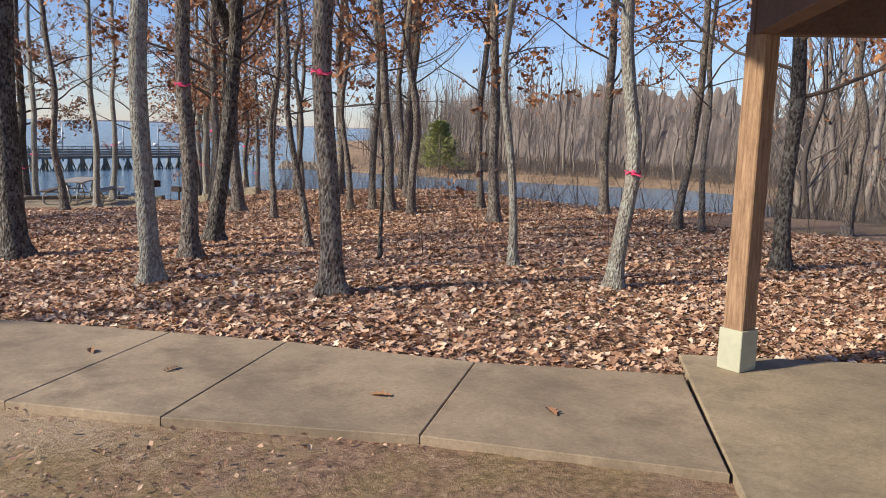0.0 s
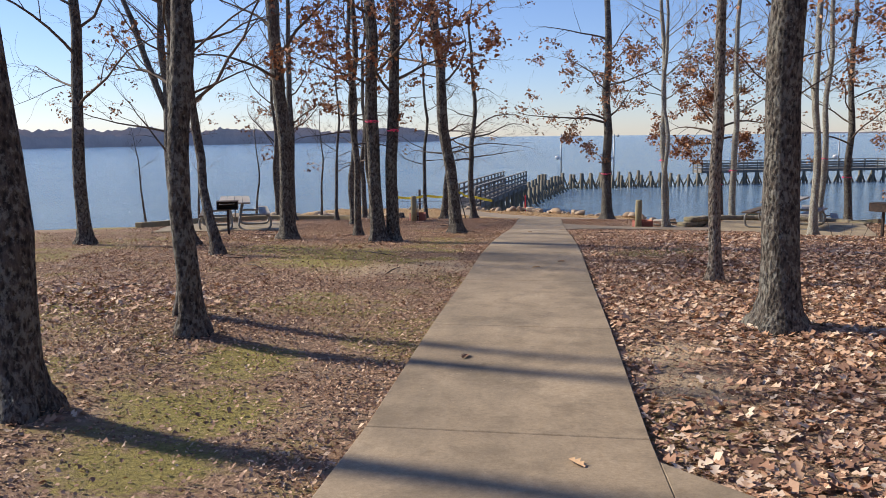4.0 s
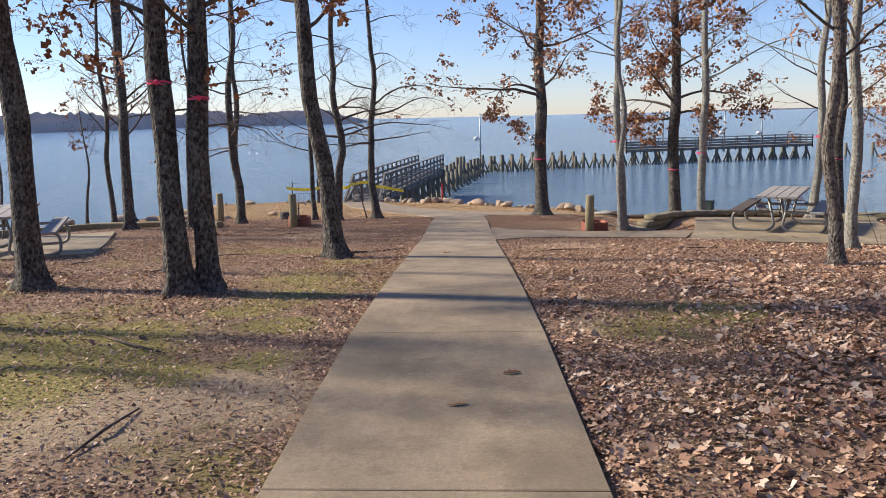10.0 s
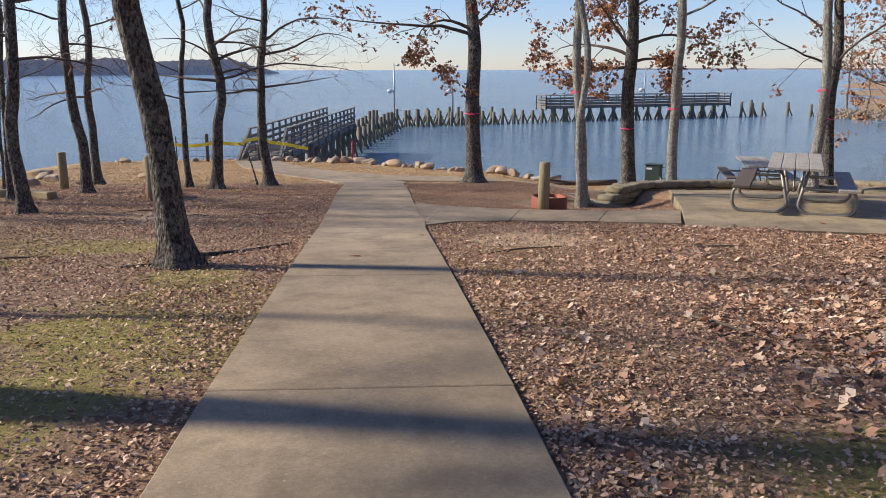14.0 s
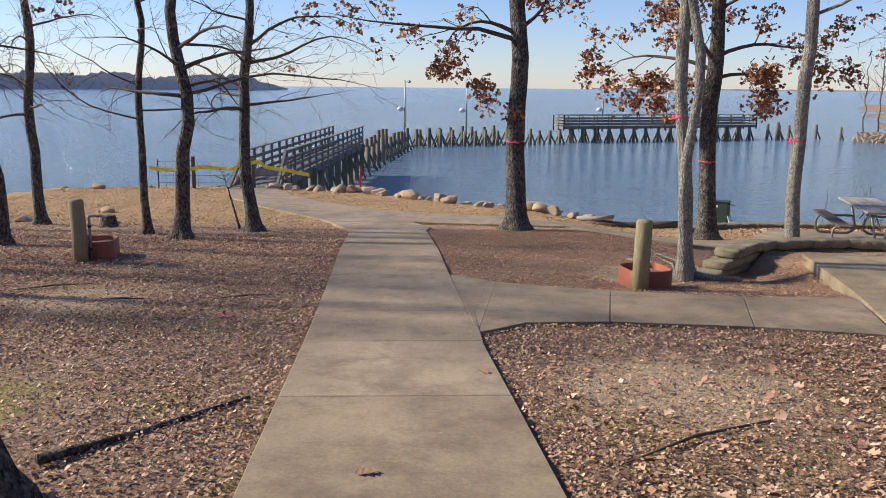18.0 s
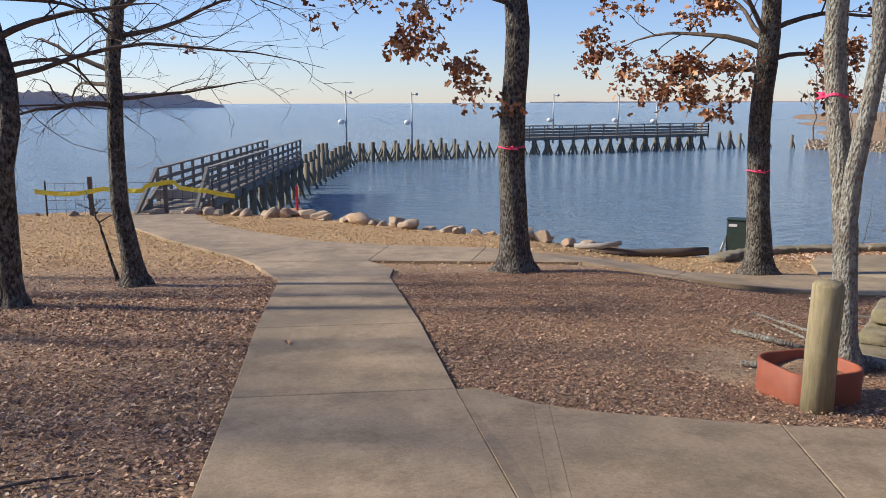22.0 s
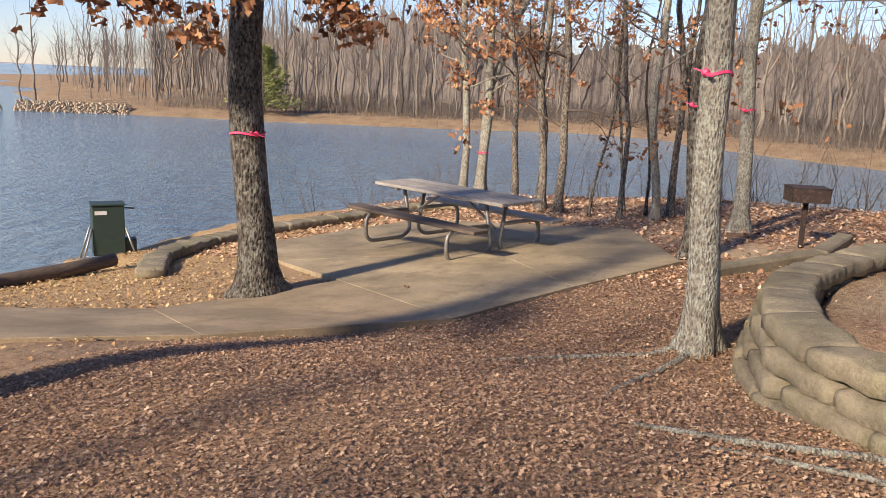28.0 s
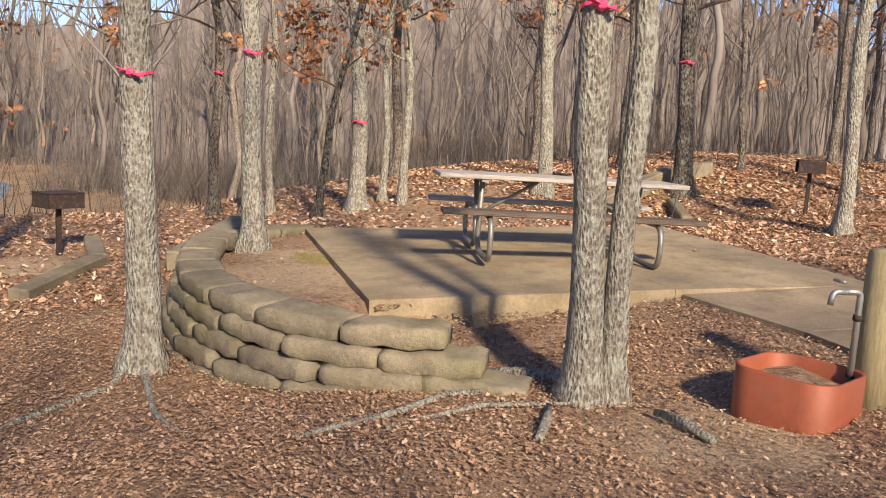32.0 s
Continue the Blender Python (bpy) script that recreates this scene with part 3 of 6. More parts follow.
gx, gy = axis(-17, 17, 0.25, -4500, 4500, 130, 2.5), axis(-6, 50, 0.25, -4500, 4500, 150, 2.5)
X, Y = np.meshgrid(gx, gy)
Zg = surface(X, Y)
near = (np.abs(X) < 18) & (Y > -8) & (Y < 52)
rough = np.array([noise.noise((x * 1.9, y * 1.9, 0.3)) * 0.018 + noise.noise((x * 5.1, y * 5.1, 7.7)) * 0.010 for x, y in zip(X[near], Y[near])])
wd = walk_distance(X[near], Y[near])
Zg[near] += np.where(wd > -0.12, np.where(wd > 0.3, -0.09, -0.012), rough)
cols = len(gx)
ii, jj = np.meshgrid(np.arange(len(gy) - 1), np.arange(cols - 1), indexing="ij")
q = (ii * cols + jj).ravel()
me = quads_mesh("ground", np.stack([X.ravel(), Y.ravel(), Zg.ravel()], 1), np.stack([q, q + 1, q + cols + 1, q + cols], 1), M_GROUND, 4)
me.materials.append(M_FAR)
cx, cy = (gx[:-1] + gx[1:]) / 2, (gy[:-1] + gy[1:]) / 2
CX, CY = np.meshgrid(cx, cy)
me.polygons.foreach_set("material_index", ((CX > 16.5) | (np.abs(CY - 20) > 40)).astype(np.int32).ravel())
me.polygons.foreach_set("use_smooth", np.ones(len(me.polygons), bool))
tagged(new("ground", me), "brown leaf-strewn earth with mossy and sandy patches ", "ground", kind="structure")

bm = bmesh.new()
bmesh.ops.create_grid(bm, x_segments=40, y_segments=40, size=4800)
bmesh.ops.translate(bm, verts=bm.verts, vec=(0, 0, WATER_Z))
me = bpy.data.meshes.new("water")
bm.to_mesh(me)
bm.free()
me.materials.append(M_WATER)
tagged(new("water", me), "rippled blue lake water reaching to the horizon", "lake", kind="structure")


# ---- walks and pads, panel by panel ----
def panel(parent, outline, material, top=0.035, depth=0.16, level=None, name="panel"):
    cxy = np.mean(outline, 0)
    n = len(outline)
    area = sum(outline[i][0] * outline[(i + 1) % n][1] - outline[(i + 1) % n][0] * outline[i][1] for i in range(n))
    pts = list(outline) if area > 0 else list(reversed(outline))
    pts = [np.array(p) + (cxy - p) / max(np.linalg.norm(cxy - p), 1e-6) * 0.0045 for p in pts]
    rim = [np.array(p) + (cxy - p) / max(np.linalg.norm(cxy - p), 1e-6) * 0.009 for p in pts]
    zs = [(gz(*p) + top) if level is None else float(terrace_z(p[1])) for p in pts]
    v = [(p[0], p[1], z - 0.004) for p, z in zip(pts, zs)] + [(p[0], p[1], z) for p, z in zip(rim, zs)] + [(p[0], p[1], z - depth) for p, z in zip(pts, zs)]
    v.append((cxy[0], cxy[1], (gz(*cxy) + top) if level is None else float(terrace_z(cxy[1]))))
    f = []
    for i in range(n):
        j = (i + 1) % n
        f += [(i, j, n + j, n + i), (2 * n + i, 2 * n + j, j, i), (n + i, n + j, 3 * n)]
    f.append(tuple(2 * n + i for i in reversed(range(n))))
    ob = new(name, mesh_from(name, v, f, material))
    ob.parent = parent
    return ob


for title, label, outlines, material, level in (
        ("main_walk", "long straight concrete walkway sloping down to the lake, worn and leaf-edged", MAIN, M_WALK, None),
        ("shelter_walk", "cracked concrete walkway leading to the picnic shelter", SHELTER_WALK, M_WALK, None),
        ("shelter_pad", "stained concrete floor of the picnic shelter", SHELTER_PAD, M_PAD, None),
        ("branch_walk", "short concrete side walk leading to the terrace", BRANCH, M_WALK, None),
        ("waterfront_walk", "curving concrete walk along the shore to the pier", WATERFRONT, M_WALK, None),
        ("lake_pad", "stained concrete picnic pad at the water's edge", LAKE_PAD, M_PAD, None),
        ("terrace_pad", "raised concrete picnic terrace behind the bag wall", TERRACE_PAD, M_PAD, True),
        ("west_pad", "low concrete picnic pad under the trees", WEST_PAD, M_PAD, None)):
    walk_thing = thing(title, (0, 0, 0), label, "pavement", kind="structure")
    for o in outlines:
        panel(walk_thing, o, material, level=level, depth=0.16 if level is None else 0.30)


# ---- trees ----
def grow(seed, height, radius, lean=(0.0, 0.0), low=0.2, limbs=14, wander=0.10, up=0.35, spread=0.27, fork=0.0, twigs=3, leaves=0.0, sides=12, fan=1.0, leaf_top=1.0, leaf_size=0.078, bias=1.0, stout=1.0, droop=0.0, kids=(6, 4), steps=(9, 6, 4), round_=(6, 4, 3), boughs=()):
    """Trunk, limbs and leaves of one tree, base at the origin. Boughs: height, bearing, rise, length, droop, leafiness of each great low limb."""
    rng = random.Random(seed)
    tv, tf, lv, lf = [], [], [], []
    ends, starts = [], []

    def at_share(path, s):
        k = s * (len(path) - 1)
        i = min(int(k), len(path) - 2)
        return path[i].lerp(path[i + 1], k - i)

    # the trunk sways slowly about its lean
    n = max(9, int(height / 0.45))
    d = Vector((lean[0], lean[1], 1))
    sway, turn, turn2, wave = wander * 1.1, rng.uniform(0, 6.28), rng.uniform(0, 6.28), rng.uniform(3.2, 5.5)

    def trunk_place(z):
        k = min(1.0, z / 1.2)
        return Vector((d.x * z + sway * k * (math.sin(z * 6.28 / wave + turn) - math.sin(turn)) + 0.4 * sway * k * math.sin(z * 3.1 + turn2), d.y * z + sway * k * (math.cos(z * 6.28 / wave + turn2) - math.cos(turn2)) + 0.4 * sway * k * math.cos(z * 2.7 + turn), z))

    path = [Vector((0, 0, -0.12))] + [trunk_place(z) for z in (0.05, 0.14, 0.30, 0.6)]
    radii = [radius * f for f in (2.0, 1.72, 1.36, 1.14, 1.04)]
    for i in range(n):
        z = 0.6 + (height - 0.6) * (i + 1) / n
        path.append(trunk_place(z) + Vector((rng.gauss(0, 0.12), rng.gauss(0, 0.12), 0)) * wander)
        radii.append(radius * max(0.06, (1 - (i + 1) / n) ** 0.72) * rng.uniform(0.97, 1.03))
    tube_data(path, radii, sides, tv, tf)
    for i in range(len(tv)):
        v, ring = tv[i], i // sides
        if ring >= len(path):
            break
        c0 = path[ring]
        a = math.atan2(v.y - c0.y, v.x - c0.x)
        amp = (0.34, 0.30, 0.20, 0.10, 0.05)[ring] * (math.sin(a * 4 + seed) * 0.5 + math.sin(a * 3 + seed * 2.3) * 0.5) if ring < 5 else 0.05 * math.sin(a * 3 + c0.z * 1.3) + 0.03 * math.sin(a * 2 - c0.z * 4 + seed)
        tv[i] = c0 + (v - c0) * (1 + amp)

    def branch(start, way, length, r, depth, joint=None, sag=droop, leafy=leaves):
        m, k = steps[depth], round_[depth]
        pts, rs = [start], [r]
        w = way.normalized()
        q = start.copy()
        g = (0.15, 0.21, 0.25)[depth]
        for i in range(m):
            s = i / m
            w = (w + Vector((rng.gauss(0, g), rng.gauss(0, g), rng.gauss(0.10 * up - sag * s * 0.3, g * 0.8)))).normalized()
            q = q + w * (length / m)
            pts.append(q.copy())
            rs.append(max(r * (1 - (i + 1) / m) ** 0.85, 0.0022))
        base = len(lv)
        tube_data(pts, rs, k, lv, lf, False)
        if joint is not None:
            lf.append((joint, base, base + 1))
        if depth >= 1:
            ends.append((pts[-1], leafy))
            ends.append((pts[-2], leafy))
        if depth < (twigs - 1 if start.z < 6.5 else min(twigs - 1, 1)):
            count = kids[depth] if start.z < 6.5 else 3
            for j in range(count):
                s = 0.22 + 0.76 * (j + rng.random()) / count
                i = min(int(s * m), m - 1)
                along_ = (pts[i + 1] - pts[i]).normalized()
                side = along_.orthogonal().normalized()
                side.rotate(Matrix.Rotation(rng.uniform(0, 6.28), 3, along_))
                branch(pts[i].lerp(pts[i + 1], s * m - i), along_ * 0.8 + side * rng.uniform(0.5, 1.0) + Vector((0, 0, 0.2 * up)), length * rng.uniform(0.34, 0.58) * (1.15 - 0.5 * s), max(rs[i] * 0.45, 0.0036), depth + 1, base + i * k, sag, leafy)

    total = len(path) - 5
    for i in range(limbs):
        s = min(low + (1 - low) * ((i + rng.random() * 0.8) / limbs) ** bias, 0.985)
        k = 4 + s * total
        ki = min(int(k), len(path) - 2)
        if path[ki].z > 6.0 and i % 3:
            continue
        starts.append((len(lv), len(lf)))
        a = i * 2.4 + rng.uniform(-0.6, 0.6) + seed
        out = Vector((math.cos(a), math.sin(a), up * rng.uniform(0.5, 1.6) + 0.5 * s))
        branch(path[ki].lerp(path[ki + 1], k - ki), out, height * spread * (1.1 - 0.85 * s) * rng.uniform(0.65, 1.25) * fan, stout * min(max(radii[ki] * 0.42, 0.011), 0.05), 0)
    for z, bearing, rise, length, sag, leafy in boughs:
        i = max(k for k, q in enumerate(path) if q.z <= z)
        at = path[i].lerp(path[i + 1], (z - path[i].z) / (path[i + 1].z - path[i].z))
        starts.append((len(lv), len(lf)))
        branch(at, Vector((math.cos(radians(bearing)), math.sin(radians(bearing)), rise)), length, min(radii[i] * 0.38, 0.046), 0, None, sag, leafy)
    if fork:
        k = int(4 + fork * total)
        side = Vector((rng.choice((-1, 1)) * 0.42, rng.uniform(-0.25, 0.25), 1))
        pts = [path[k] + side * (height * (1 - fork) * 0.85 * s) + Vector((rng.gauss(0, 0.14), rng.gauss(0, 0.14), 0)) * s for s in (0, 0.1, 0.22, 0.36, 0.5, 0.7, 1.0)]
        tube_data(pts, [radii[k] * 0.78 * f for f in (1, 0.97, 0.9, 0.8, 0.65, 0.42, 0.08)], max(6, sides - 4), tv, tf)
        for i in range(5):
            starts.append((len(lv), len(lf)))
            branch(at_share(pts, 0.2 + 0.15 * i), Vector((math.cos(i * 2.2), math.sin(i * 2.2), up + 0.3)), height * spread * 0.6, 0.022, 0)
    # dry leaves in small clumps at the twig ends
    ev = []
    if leaves:
        for e, leafy in ends:
            if rng.random() > leafy or e.z > height * leaf_top:
                continue
            for _ in range(rng.randint(7, 15)):
                c = e + Vector((rng.gauss(0, 0.10), rng.gauss(0, 0.10), rng.gauss(-0.05, 0.08)))
                a, b = rng.uniform(0, 6.28), rng.uniform(-1.2, 0.5)
                u = Vector((math.cos(a) * math.cos(b), math.sin(a) * math.cos(b), math.sin(b)))
                v = u.orthogonal().normalized()
                v.rotate(Matrix.Rotation(rng.uniform(0, 6.28), 3, u))
                L = leaf_size * rng.uniform(0.7, 1.35)
                fold = u.cross(v) * L * 0.2
                ev += [c, c + u * L * 0.55 + v * L * 0.42 + fold, c + u * L * 1.25, c + u * L * 0.55 - v * L * 0.42 + fold]
    grow.starts, grow.path, grow.radii = starts, path, radii
    return tv, tf, lv, lf, ev


def lobed(a, b, c, d):
    """Eight corners of a lobed, folded leaf from its stem, right side, tip and left side."""
    mid, way = (a + c) / 2, c - a
    r, l = b - mid, d - mid
    return np.stack([a, a + way * 0.22 + r * 0.85, a + way * 0.46 + r * 0.34, a + way * 0.70 + r * 1.05, c, a + way * 0.66 + l * 1.05, a + way * 0.44 + l * 0.36, a + way * 0.24 + l * 0.85], 1)


LOBES = np.array([(0, 1, 2), (0, 2, 6), (0, 6, 7), (2, 3, 4), (2, 4, 6), (6, 4, 5)])


def leaf_mesh(name, ev, material):
    p = np.array([tuple(v) for v in ev]).reshape(-1, 4, 3)
    k = np.arange(len(p))[:, None, None] * 8
    return quads_mesh(name, lobed(p[:, 0], p[:, 1], p[:, 2], p[:, 3]).reshape(-1, 3), (k + LOBES).reshape(-1, 3), material, 3)


TREE_GROUP = "bare trees of the lakeside wood"


def tree(x, y, height, radius, seed, label, bark=None, ribbon=None, group=TREE_GROUP, name="oak_tree", z=None, **kw):
    bark = bark or M_BARK
    tv, tf, lv, lf, ev = grow(seed, height, radius, **kw)
    t = thing(name, (x, y, sz(x, y) if z is None else z), label, "tree", group)
    part("trunk", mesh_from("trunk", tv, tf, bark, True), None, t)
    cuts = grow.starts + [(len(lv), len(lf))]
    def over_walk(v):
        """True where a twig would hang low over the main walk, which is kept clear."""
        l_, r_ = main_edges(y + v.y)
        return l_ - 1.0 < x + v.x < r_ + 1.0 and v.z < 2.5 and y + v.y < 36

    ev = [v for i in range(0, len(ev), 4) if not over_walk(ev[i]) for v in ev[i:i + 4]]
    for (va, fa), (vb, fb) in zip(cuts, cuts[1:]):
        if vb > va and not (seed < 80 and seed not in DROOPING and any(over_walk(v) for v in lv[va:vb:6])):
            part("limb", mesh_from("limb", lv[va:vb], [tuple(i - va for i in q) for q in lf[fa:fb]], M_TWIG if bark is not M_BARK_PALE else bark, True), None, t)
    if ev:
        part("crown", leaf_mesh("crown", ev, M_LEAF), None, t, "dry russet oak leaves still on the twigs")
    if ribbon:
        h, turn = ribbon
        i = max(n for n, q in enumerate(grow.path) if q.z <= h)
        s = (h - grow.path[i].z) / (grow.path[i + 1].z - grow.path[i].z)
        c = grow.path[i].lerp(grow.path[i + 1], s)
        r = (grow.radii[i] * (1 - s) + grow.radii[i + 1] * s) * 1.05 + 0.004
        bm = bmesh.new()
        k = 20
        ring = [[bm.verts.new((c.x + r * math.cos(6.2832 * i / k), c.y + r * math.sin(6.2832 * i / k), h + dz + 0.012 * math.sin(i * 0.9 + turn))) for i in range(k)] for dz in (-0.010, 0.010)]
        for i in range(k):
            bm.faces.new((ring[0][i], ring[0][(i + 1) % k], ring[1][(i + 1) % k], ring[1][i]))
        a = turn
        knot = Vector((c.x + r * math.cos(a), c.y + r * math.sin(a), h))
        bmesh.ops.create_icosphere(bm, subdivisions=1, radius=0.032, matrix=Matrix.Translation(knot))
        side = Vector((-math.sin(a), math.cos(a), 0))
        for s in (-1, 1):
            bar(bm, knot, knot + side * 0.075 * s + Vector((math.cos(a) * 0.03, math.sin(a) * 0.03, 0.025 - 0.05 * (s > 0))), 0.04, 0.006)
        part("ribbon", bm, M_PINK, t, "bright pink marker ribbon tied round the trunk")
    return t


DARK = "tall bare oak with dark furrowed bark standing in leaf litter"
RUST = "tall oak with dark bark and russet dry leaves on its limbs"
PALE = "slender tree with pale lichen-covered bark, mostly bare"
THIN = "thin bare young tree with grey bark"
# x, y, height, trunk radius, seed, lean, lowest limb, leafiness, pale bark, ribbon
TREES = (
    # by the shelter and the first stretch
    (2.30, 10.68, 14, 0.150, 11, (-0.005, 0.0), 2.5, 0.30, 0, None), (3.14, 7.83, 12, 0.094, 12, (-0.02, 0.01), 3.4, 0.05, 1, None),
    (4.30, 6.20, 14, 0.095, 13, (-0.01, 0.01), 2.9, 0.14, 0, (1.98, -2.2)), (3.95, 9.15, 13, 0.092, 14, (0.0, 0.0), 2.6, 0.16, 0, (2.03, -2.2)),
    (4.88, 11.0, 13, 0.105, 15, (0.09, -0.06), 1.7, 0.20, 0, None), (7.49, 16.8, 14, 0.124, 16, (-0.02, 0.01), 2.4, 0.22, 0, None),
    (7.39, 14.65, 10, 0.056, 17, (0.0, 0), 1.9, 0.12, 0, None), (9.06, 14.6, 13, 0.059, 18, (-0.02, 0.01), 2.4, 0.12, 0, None),
    (9.34, 14.15, 13, 0.070, 19, (-0.01, 0.01), 2.2, 0.12, 0, None), (9.50, 13.70, 12, 0.092, 20, (-0.06, 0.04), 2.4, 0.20, 0, None),
    (6.80, 6.62, 11, 0.045, 21, (-0.02, 0.01), 3.1, 0.04, 1, None), (6.87, 5.15, 12, 0.072, 22, (0.01, 0.0), 2.2, 0.12, 1, (1.15, -2.4)),
    (12.2, 8.72, 12, 0.068, 23, (0.04, -0.03), 1.8, 0.35, 0, None), (9.50, 5.02, 12, 0.088, 24, (-0.02, 0.02), 1.3, 0.42, 0, None),
    (5.66, 9.50, 9, 0.045, 25, (-0.09, 0.065), 1.1, 0.16, 0, None), (9.57, 13.05, 12, 0.078, 26, (-0.03, 0.02), 2.2, 0.14, 0, None),
    (9.65, 19.9, 12, 0.050, 27, (0.02, 0.03), 2.4, 0.14, 0, None), (9.95, 16.8, 12, 0.079, 28, (0.03, 0.03), 2.4, 0.16, 0, None),
    (12.3, 8.30, 11, 0.048, 29, (0.0, 0.0), 1.5, 0.20, 0, None), (9.98, 10.95, 12, 0.091, 30, (-0.03, 0.02), 2.0, 0.18, 0, None),
    (5.93, 8.08, 2.2, 0.022, 31, (-0.05, 0.04), 0.7, 0.0, 0, None), (12.6, 18.3, 12, 0.080, 32, (0.0, 0), 2.6, 0.14, 0, None),
    (10.9, 15.3, 13, 0.085, 33, (0.03, 0), 2.2, 0.14, 0, None), (11.4, 13.2, 11, 0.070, 34, (0.0, 0), 1.8, 0.2, 0, None), (13.0, 11.2, 12, 0.09, 35, (0.0, 0.02), 1.8, 0.3, 0, None),
    # west of the walk
    (-2.55, 7.66, 14, 0.123, 43, (0.0, 0.0), 2.6, 0.06, 0, None), (-2.48, 9.69, 13, 0.090, 41, (0.02, 0.0), 2.5, 0.08, 0, None),
    (-2.84, 10.34, 13, 0.072, 42, (0.012, 0.0), 2.5, 0.10, 0, None), (-6.09, 16.87, 14, 0.118, 44, (-0.03, 0), 1.7, 0.03, 0, None),
    (-4.86, 15.44, 11, 0.074, 45, (-0.09, -0.01), 1.9, 0.03, 0, None), (-4.88, 18.68, 14, 0.138, 46, (-0.04, 0), 2.3, 0.03, 0, None),
    (-2.97, 18.17, 14, 0.124, 47, (-0.018, 0), 2.3, 0.40, 0, (2.2, -1.4)), (-2.73, 18.34, 13, 0.112, 48, (0.015, 0), 2.2, 0.40, 0, (2.05, -1.2)),
    (-3.92, 20.25, 12, 0.074, 49, (0.0, 0), 2.0, 0.12, 0, None), (-7.96, 16.78, 13, 0.107, 50, (0.01, 0), 1.9, 0.03, 0, None),
    (-8.65, 29.5, 12, 0.118, 53, (0.01, 0.0), 2.0, 0.02, 0, None), (-8.5, 32.2, 4.2, 0.040, 54, (0.02, 0), 1.2, 0.20, 0, None),
    (-12.1, 28.2, 13, 0.17, 55, (-0.02, 0), 1.8, 0.08, 0, None), (-10.5, 31.0, 3.6, 0.035, 56, (0.02, 0), 1.3, 0.14, 0, None),
    (-12.1, 29.8, 3.6, 0.04, 51, (0.06, 0), 1.2, 0.08, 0, None), (-12.5, 27.0, 3.4, 0.035, 52, (-0.05, 0), 1.4, 0.05, 0, None),
    (-2.06, 22.02, 13, 0.130, 57, (-0.10, 0.0), 2.9, 0.10, 0, None), (-6.03, 27.65, 12, 0.100, 58, (0.0, 0), 1.9, 0.02, 0, None),
    (-6.3, 31.0, 11, 0.100, 59, (0.015, 0), 1.5, 0.0, 0, None), (-7.7, 35.4, 11, 0.104, 60, (0.02, 0), 1.6, 0.0, 0, None),
    (-4.72, 32.8, 10, 0.066, 61, (-0.01, 0), 1.3, 0.0, 0, None), (-3.93, 32.0, 10, 0.110, 62, (0.015, 0), 1.7, 0.0, 0, None),
    (-3.08, 33.55, 9, 0.106, 63, (0.0, 0.0), 1.75, 0.0, 0, None), (-7.15, 29.6, 8, 0.050, 64, (0.03, 0), 1.4, 0.05, 0, None),
    (-9.55, 30.6, 9, 0.067, 40, (0.0, 0), 1.7, 0.05, 0, None), (-11.0, 34.6, 12, 0.150, 39, (0.03, 0), 2.0, 0.08, 0, None),
    # shore and terrace
    (1.80, 33.95, 14, 0.178, 71, (-0.008, 0.0), 3.9, 0.42, 0, (1.68, -1.7)), (5.95, 35.28, 13, 0.180, 73, (-0.012, 0.0), 3.9, 0.55, 0, (1.65, -1.9)),
    (2.25, 13.6, 12, 0.070, 75, (-0.01, 0), 2.9, 0.10, 0, None), (4.60, 20.2, 11, 0.080, 76, (-0.06, 0), 2.0, 0.12, 0, None),
    (5.85, 22.75, 12, 0.086, 77, (-0.02, 0.02), 2.4, 0.08, 1, None),
    (5.62, 30.79, 13, 0.106, 81, (-0.005, 0.008), 3.2, 0.05, 1, (1.93, 2.6)), (3.36, 28.96, 13, 0.090, 82, (-0.03, 0.065), 3.3, 0.05, 1, (2.05, 2.6)),
    (3.29, 28.82, 13, 0.068, 83, (-0.012, 0.045), 3.3, 0.05, 1, None), (7.79, 29.3, 13, 0.095, 84, (0.03, 0.06), 3.0, 0.08, 1, (1.9, 2.4)),
    (9.40, 31.74, 12, 0.122, 85, (-0.01, 0.02), 2.2, 0.16, 0, (1.74, 2.6)), (11.62, 31.66, 12, 0.100, 93, (0, 0.02), 2.2, 0.14, 1, (1.66, 2.8)),
    (15.9, 38.0, 11, 0.115, 86, (0.02, 0.01), 1.6, 0.40, 1, (0.95, 3.0)), (15.6, 38.28, 11, 0.085, 87, (0.0, 0.02), 1.8, 0.20, 1, None),
    (14.02, 36.25, 10, 0.062, 88, (-0.02, 0.06), 1.6, 0.15, 0, None), (13.73, 35.57, 11, 0.070, 89, (0.0, 0), 1.3, 0.25, 0, None), (14.0, 35.75, 10, 0.045, 70, (0.0, 0.02), 1.8, 0.1, 0, None),
    (13.24, 35.04, 11, 0.068, 90, (0.0, 0.02), 0.9, 0.30, 0, None), (12.60, 33.70, 9, 0.041, 91, (-0.01, 0.05), 1.2, 0.12, 0, None),
    (12.47, 33.09, 11, 0.062, 92, (0.0, 0.02), 1.6, 0.12, 1, None), (12.92, 32.98, 11, 0.055, 94, (-0.01, 0.04), 1.6, 0.14, 0, None), (13.11, 32.73, 9, 0.037, 72, (0, 0.03), 1.2, 0.16, 0, None),
    (13.4, 33.9, 6, 0.026, 74, (0.05, 0.1), 0.7, 0.0, 0, None), (12.8, 34.3, 5, 0.022, 78, (-0.05, -0.1), 0.6, 0.0, 0, None), (13.0, 33.4, 6, 0.024, 79, (0.1, 0.05), 0.6, 0.0, 0, None),
